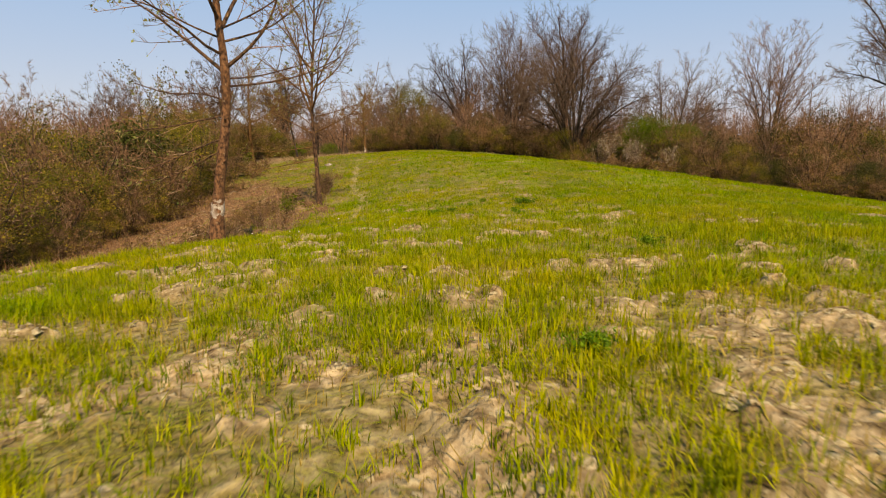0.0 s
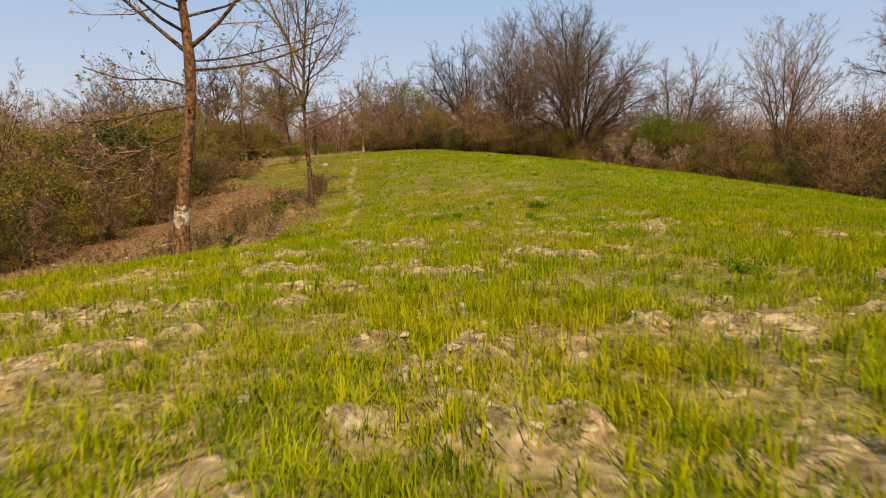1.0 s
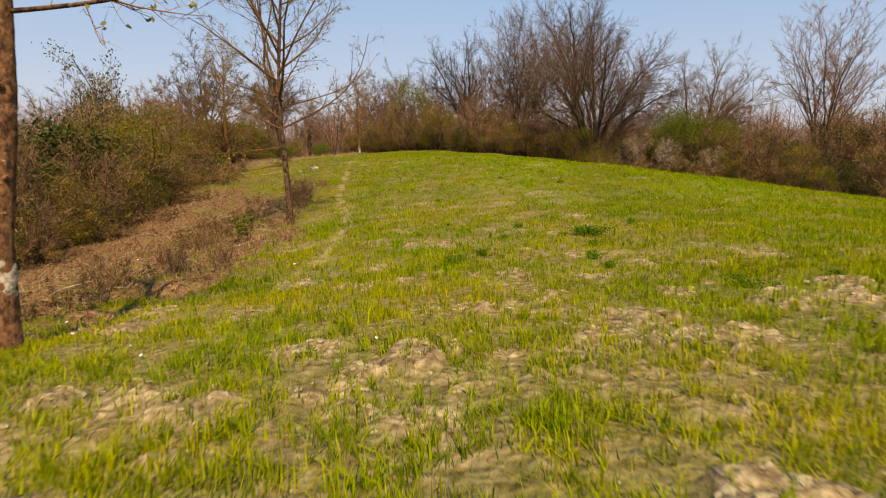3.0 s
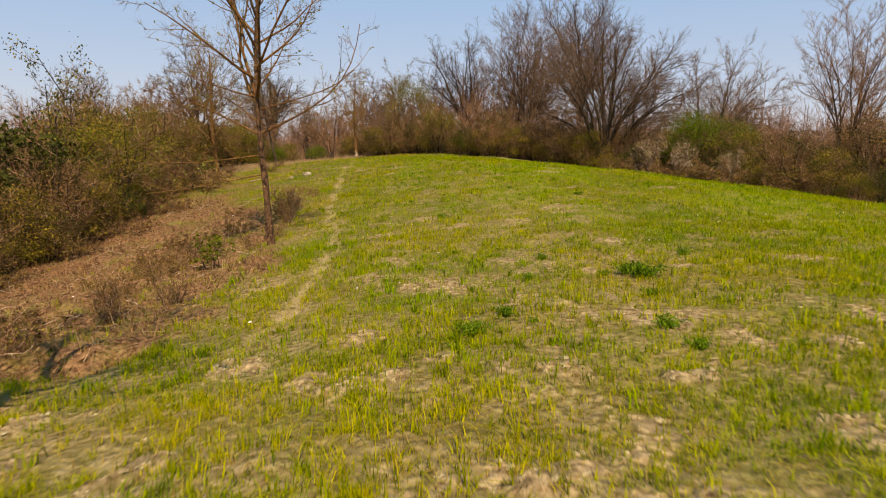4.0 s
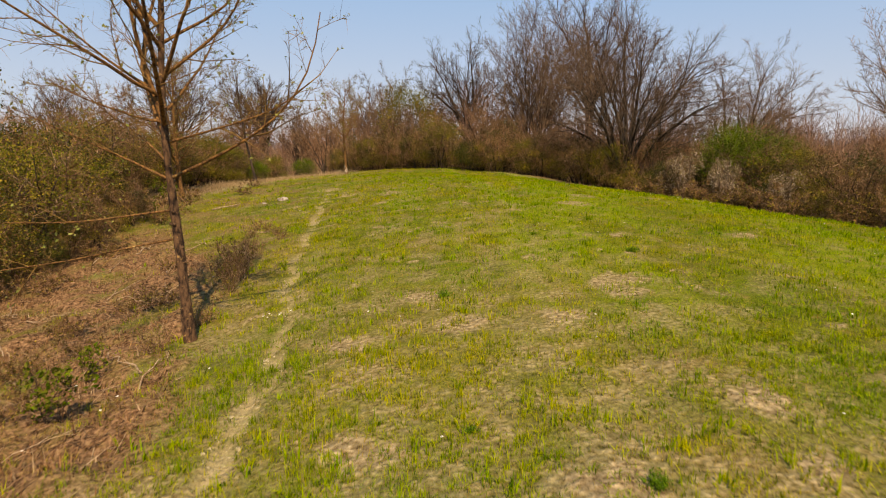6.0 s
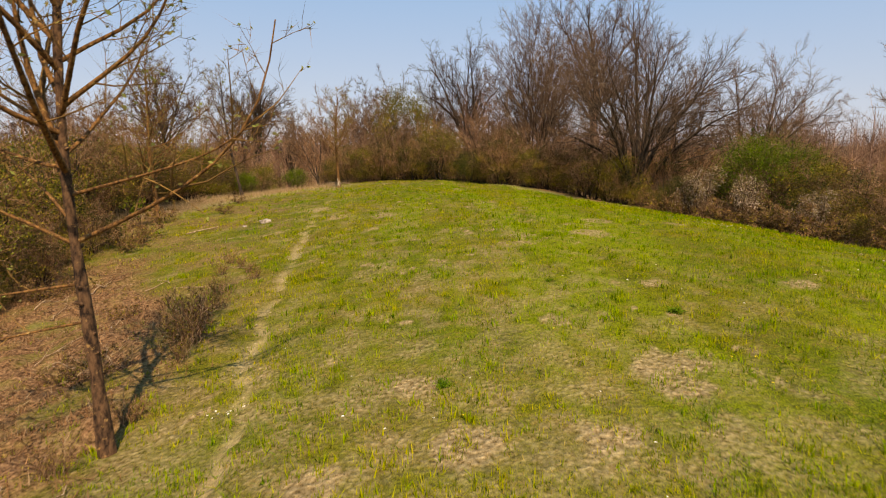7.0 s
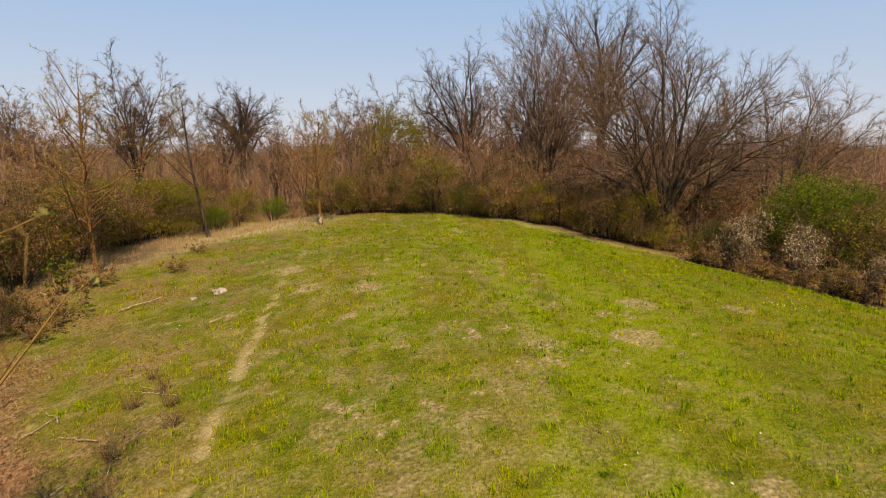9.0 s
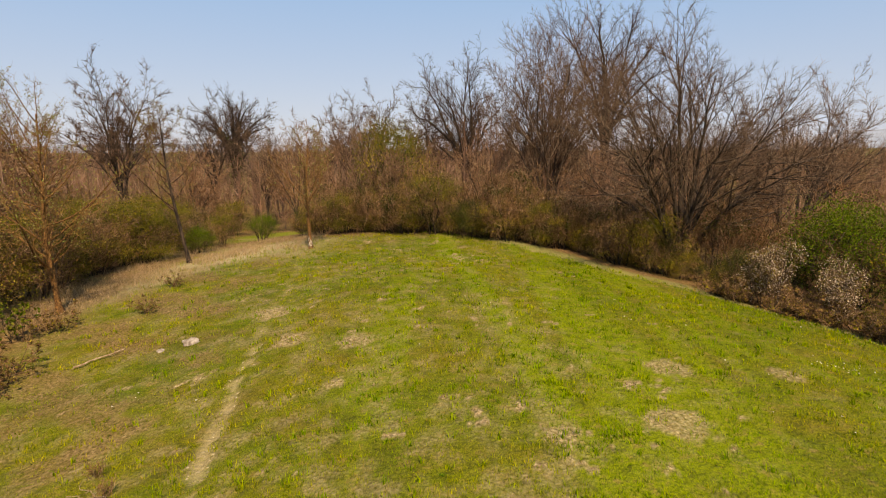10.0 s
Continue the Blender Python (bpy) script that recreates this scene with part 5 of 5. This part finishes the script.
WEEDS = [weed(201, 0.16, 18, 12), weed(202, 0.12, 15, 10), weed(203, 0.14, 20, 10)]
rng = np.random.default_rng(7)
SPOTS = [(0.48, 2.5, 0.45), (0.55, 2.6, 0.32), (1.85, 6.0, 0.6), (2.13, 7.15, 0.8), (1.6, 5.67, 0.6), (1.88, 5.79, 0.5), (1.74, 15.3, 1.3), (1.45, 15.27, 1.2), (1.86, 15.1, 1.3), (1.64, 14.11, 0.9), (0.05, 14.1, 0.8),
         (-0.33, 12.8, 0.9), (0.01, 13.42, 0.9), (0.22, 13.11, 0.9), (1.34, 12.82, 0.8), (1.38, 12.27, 0.8), (2.17, 12.24, 0.9), (2.19, 10.88, 0.8), (3.0, 10.9, 0.8), (-0.47, 7.8, 0.5), (0.0, 7.95, 0.45),
         (0.48, 15.25, 0.8), (-1.38, 15.4, 0.6), (0.85, 16.7, 0.7), (-0.45, 17.7, 0.6), (-1.41, 15.8, 0.7), (3.0, 16.7, 0.8), (3.12, 24.7, 1.0), (1.53, 25.3, 0.8), (-0.74, 22.6, 0.8), (1.39, 27.0, 0.6), (-0.8, 30.5, 0.8)]
for i, (x, y, s) in enumerate(SPOTS):
    plant(WEEDS[i % 3], x, y, rng.uniform(0, 360), s * (1.4 if y > 9 else 1.0), sink=0.01)


def daisies():
    rng = np.random.default_rng(141)
    X, Y = scatter(rng, -8, 14, 9, 46, 0.9, lambda x, y: in_field(x, y) * step(0.5, 0.62, fbm(x / 3, y / 3, 151, 3)))
    X2, Y2 = rng.normal(8.6, 0.35, 26), rng.normal(35.0, 0.3, 26)
    X3, Y3 = rng.normal(-3.55, 0.2, 9), rng.normal(22.3, 0.18, 9)
    X, Y = np.r_[X, X2, X3], np.r_[Y, Y2, Y3]
    C = np.stack([X, Y, height(X, Y) + 0.08], 1)
    tagged(part("daisies", leaves(rng, np.repeat(C, 2, 0), 0.022, 0.7), M_PETAL), "scattered small white daisies", "flowers", kind="stuff")


daisies()


def buttercups():
    rng = np.random.default_rng(143)
    X, Y = np.r_[rng.normal(3.4, 0.2, 9), rng.uniform(-9, -5, 40), rng.uniform(-4, 8, 30)], np.r_[rng.normal(22.0, 0.25, 9), rng.uniform(40, 47, 40), rng.uniform(20, 46, 30)]
    C = np.stack([X, Y, height(X, Y) + 0.09], 1)
    tagged(part("buttercups", leaves(rng, np.repeat(C, 2, 0), 0.02, 0.7), M_YELLOW), "scattered small yellow meadow flowers", "flowers", kind="stuff")


buttercups()

# ---- bank details ----
sap = shrub("sapling", "small sapling in yellow-green leaf on the bank", 61, 1.0, 0.5, (M_BARK_DARK, M_TWIG_RED), [(M_LEAF_LIME, 260, 0.035), (M_LEAF_BRIGHT, 200, 0.035)], (4, 3), 5, 0.15, fine=(60, 0.1, 0.005), clumped=False)
plant(sap, -5.15, 19.0, 0, 0.85)
plant(sap, -5.75, 20.6, 90, 0.8)
plant(sap, -13.3, 38.6, 40, 1.6)
stalks = shrub("dry_stalks", "clump of tall dark dry weed stalks", 62, 0.85, 0.9, (M_TWIG_RED, M_TWIG_RED), [(M_LEAF_BROWN, 260, 0.018), (M_LEAF_OLIVE, 260, 0.018)], (5, 3), 14, 0.3, fine=(300, 0.14, 0.004), clumped=False)
for x, y, s in ((-5.55, 25.9, 1.1), (-5.35, 25.3, 0.8), (-5.75, 26.5, 0.8), (-5.2, 24.6, 0.5), (-5.6, 27.4, 0.5), (-5.5, 29.4, 0.42), (-5.9, 30.2, 0.4), (-6.4, 31.0, 0.4), (-6.9, 31.6, 0.4), (-6.7, 30.3, 0.45), (-6.1, 28.6, 0.5), (-4.7, 16.4, 0.6), (-4.9, 15.2, 0.5), (-5.3, 13.8, 0.6), (-4.7, 12.6, 0.45), (-6.2, 17.4, 0.6), (-5.8, 18.2, 0.5), (-5.0, 22.6, 0.5), (-5.2, 21.4, 0.5)):
    plant(stalks, x, y, rng.uniform(0, 360), s)
for x, y, s in ((-12.6, 39.4, 0.8), (-12.0, 36.0, 1.0), (-10.4, 40.5, 0.5), (-11.6, 34.8, 0.8), (-5.6, 25.6, 0.5), (-6.2, 20.2, 0.45), (-10.9, 43.6, 0.5)):
    plant(low, x, y, rng.uniform(0, 360), s)


for i in range(18):
    y = rng.uniform(12.5, 28)
    plant(low, float(np.interp(y, [12, 20, 28], [-5.6, -6.2, -7.6])) + rng.uniform(-1.4, 0.5), y, rng.uniform(0, 360), rng.uniform(0.25, 0.5))


def stone(seed, x, y, sx, sy, sz):
    rng = np.random.default_rng(seed)
    bm = bmesh.new()
    bmesh.ops.create_icosphere(bm, subdivisions=3, radius=1)
    for v in bm.verts:
        k = 1 + 0.35 * (noise.noise(v.co * 1.4 + Vector((seed, 0, 0)))) + 0.1 * noise.noise(v.co * 4)
        v.co = Vector((v.co.x * sx * k, v.co.y * sy * k, v.co.z * sz * k + sz * 0.35))
    me = bpy.data.meshes.new("stone")
    bm.to_mesh(me)
    bm.free()
    me.materials.append(M_STONE)
    ob = new("stone", me)
    ob.matrix_basis = pose(x, y, float(height(x, y)) - 0.02, 0, 0, rng.uniform(0, 360))
    return tagged(ob, "pale weathered stone lying in the meadow grass", "stone")


stone(3, -7.7, 37.5, 0.24, 0.17, 0.12)
stone(8, -8.4, 37.2, 0.12, 0.1, 0.05)


def stick(seed, x, y, turn, length, r):
    """A fallen branch, crooked, with stubs of side shoots."""
    rng = np.random.default_rng(seed)
    s = np.linspace(-0.5, 0.5, 8) * length
    ca, sa = math.cos(radians(turn)), math.sin(radians(turn))
    X, Y = x + s * ca + rng.normal(0, 0.035 * length, 8), y + s * sa + rng.normal(0, 0.035 * length, 8)
    P = np.stack([X, Y, height(X, Y) + r * 1.3 + 0.03], 1)[None]
    R = np.linspace(r, r * 0.4, 8)[None]
    g = grow(rng, P, R, [lv(5, 0.2, 40, 0.25, 0.0, 0.1, 4, 4, 0.012, 0.004)])
    ob = part("fallen_branch", join([tubes(P, R, 6), tubes(*g[0])]), M_CUTWOOD, smooth=True)
    return tagged(ob, "bleached fallen branch lying on dead bracken", "fallen branch")


for i in range(58):
    y = rng.uniform(12, 31)
    x = rng.uniform(-11, -4.6) if y < 22 else rng.uniform(-11, -6.2)
    stick(300 + i, x, y, rng.uniform(0, 180), rng.uniform(0.4, 1.6), rng.uniform(0.006, 0.016))
stick(350, -9.9, 37.0, 55, 1.3, 0.03)
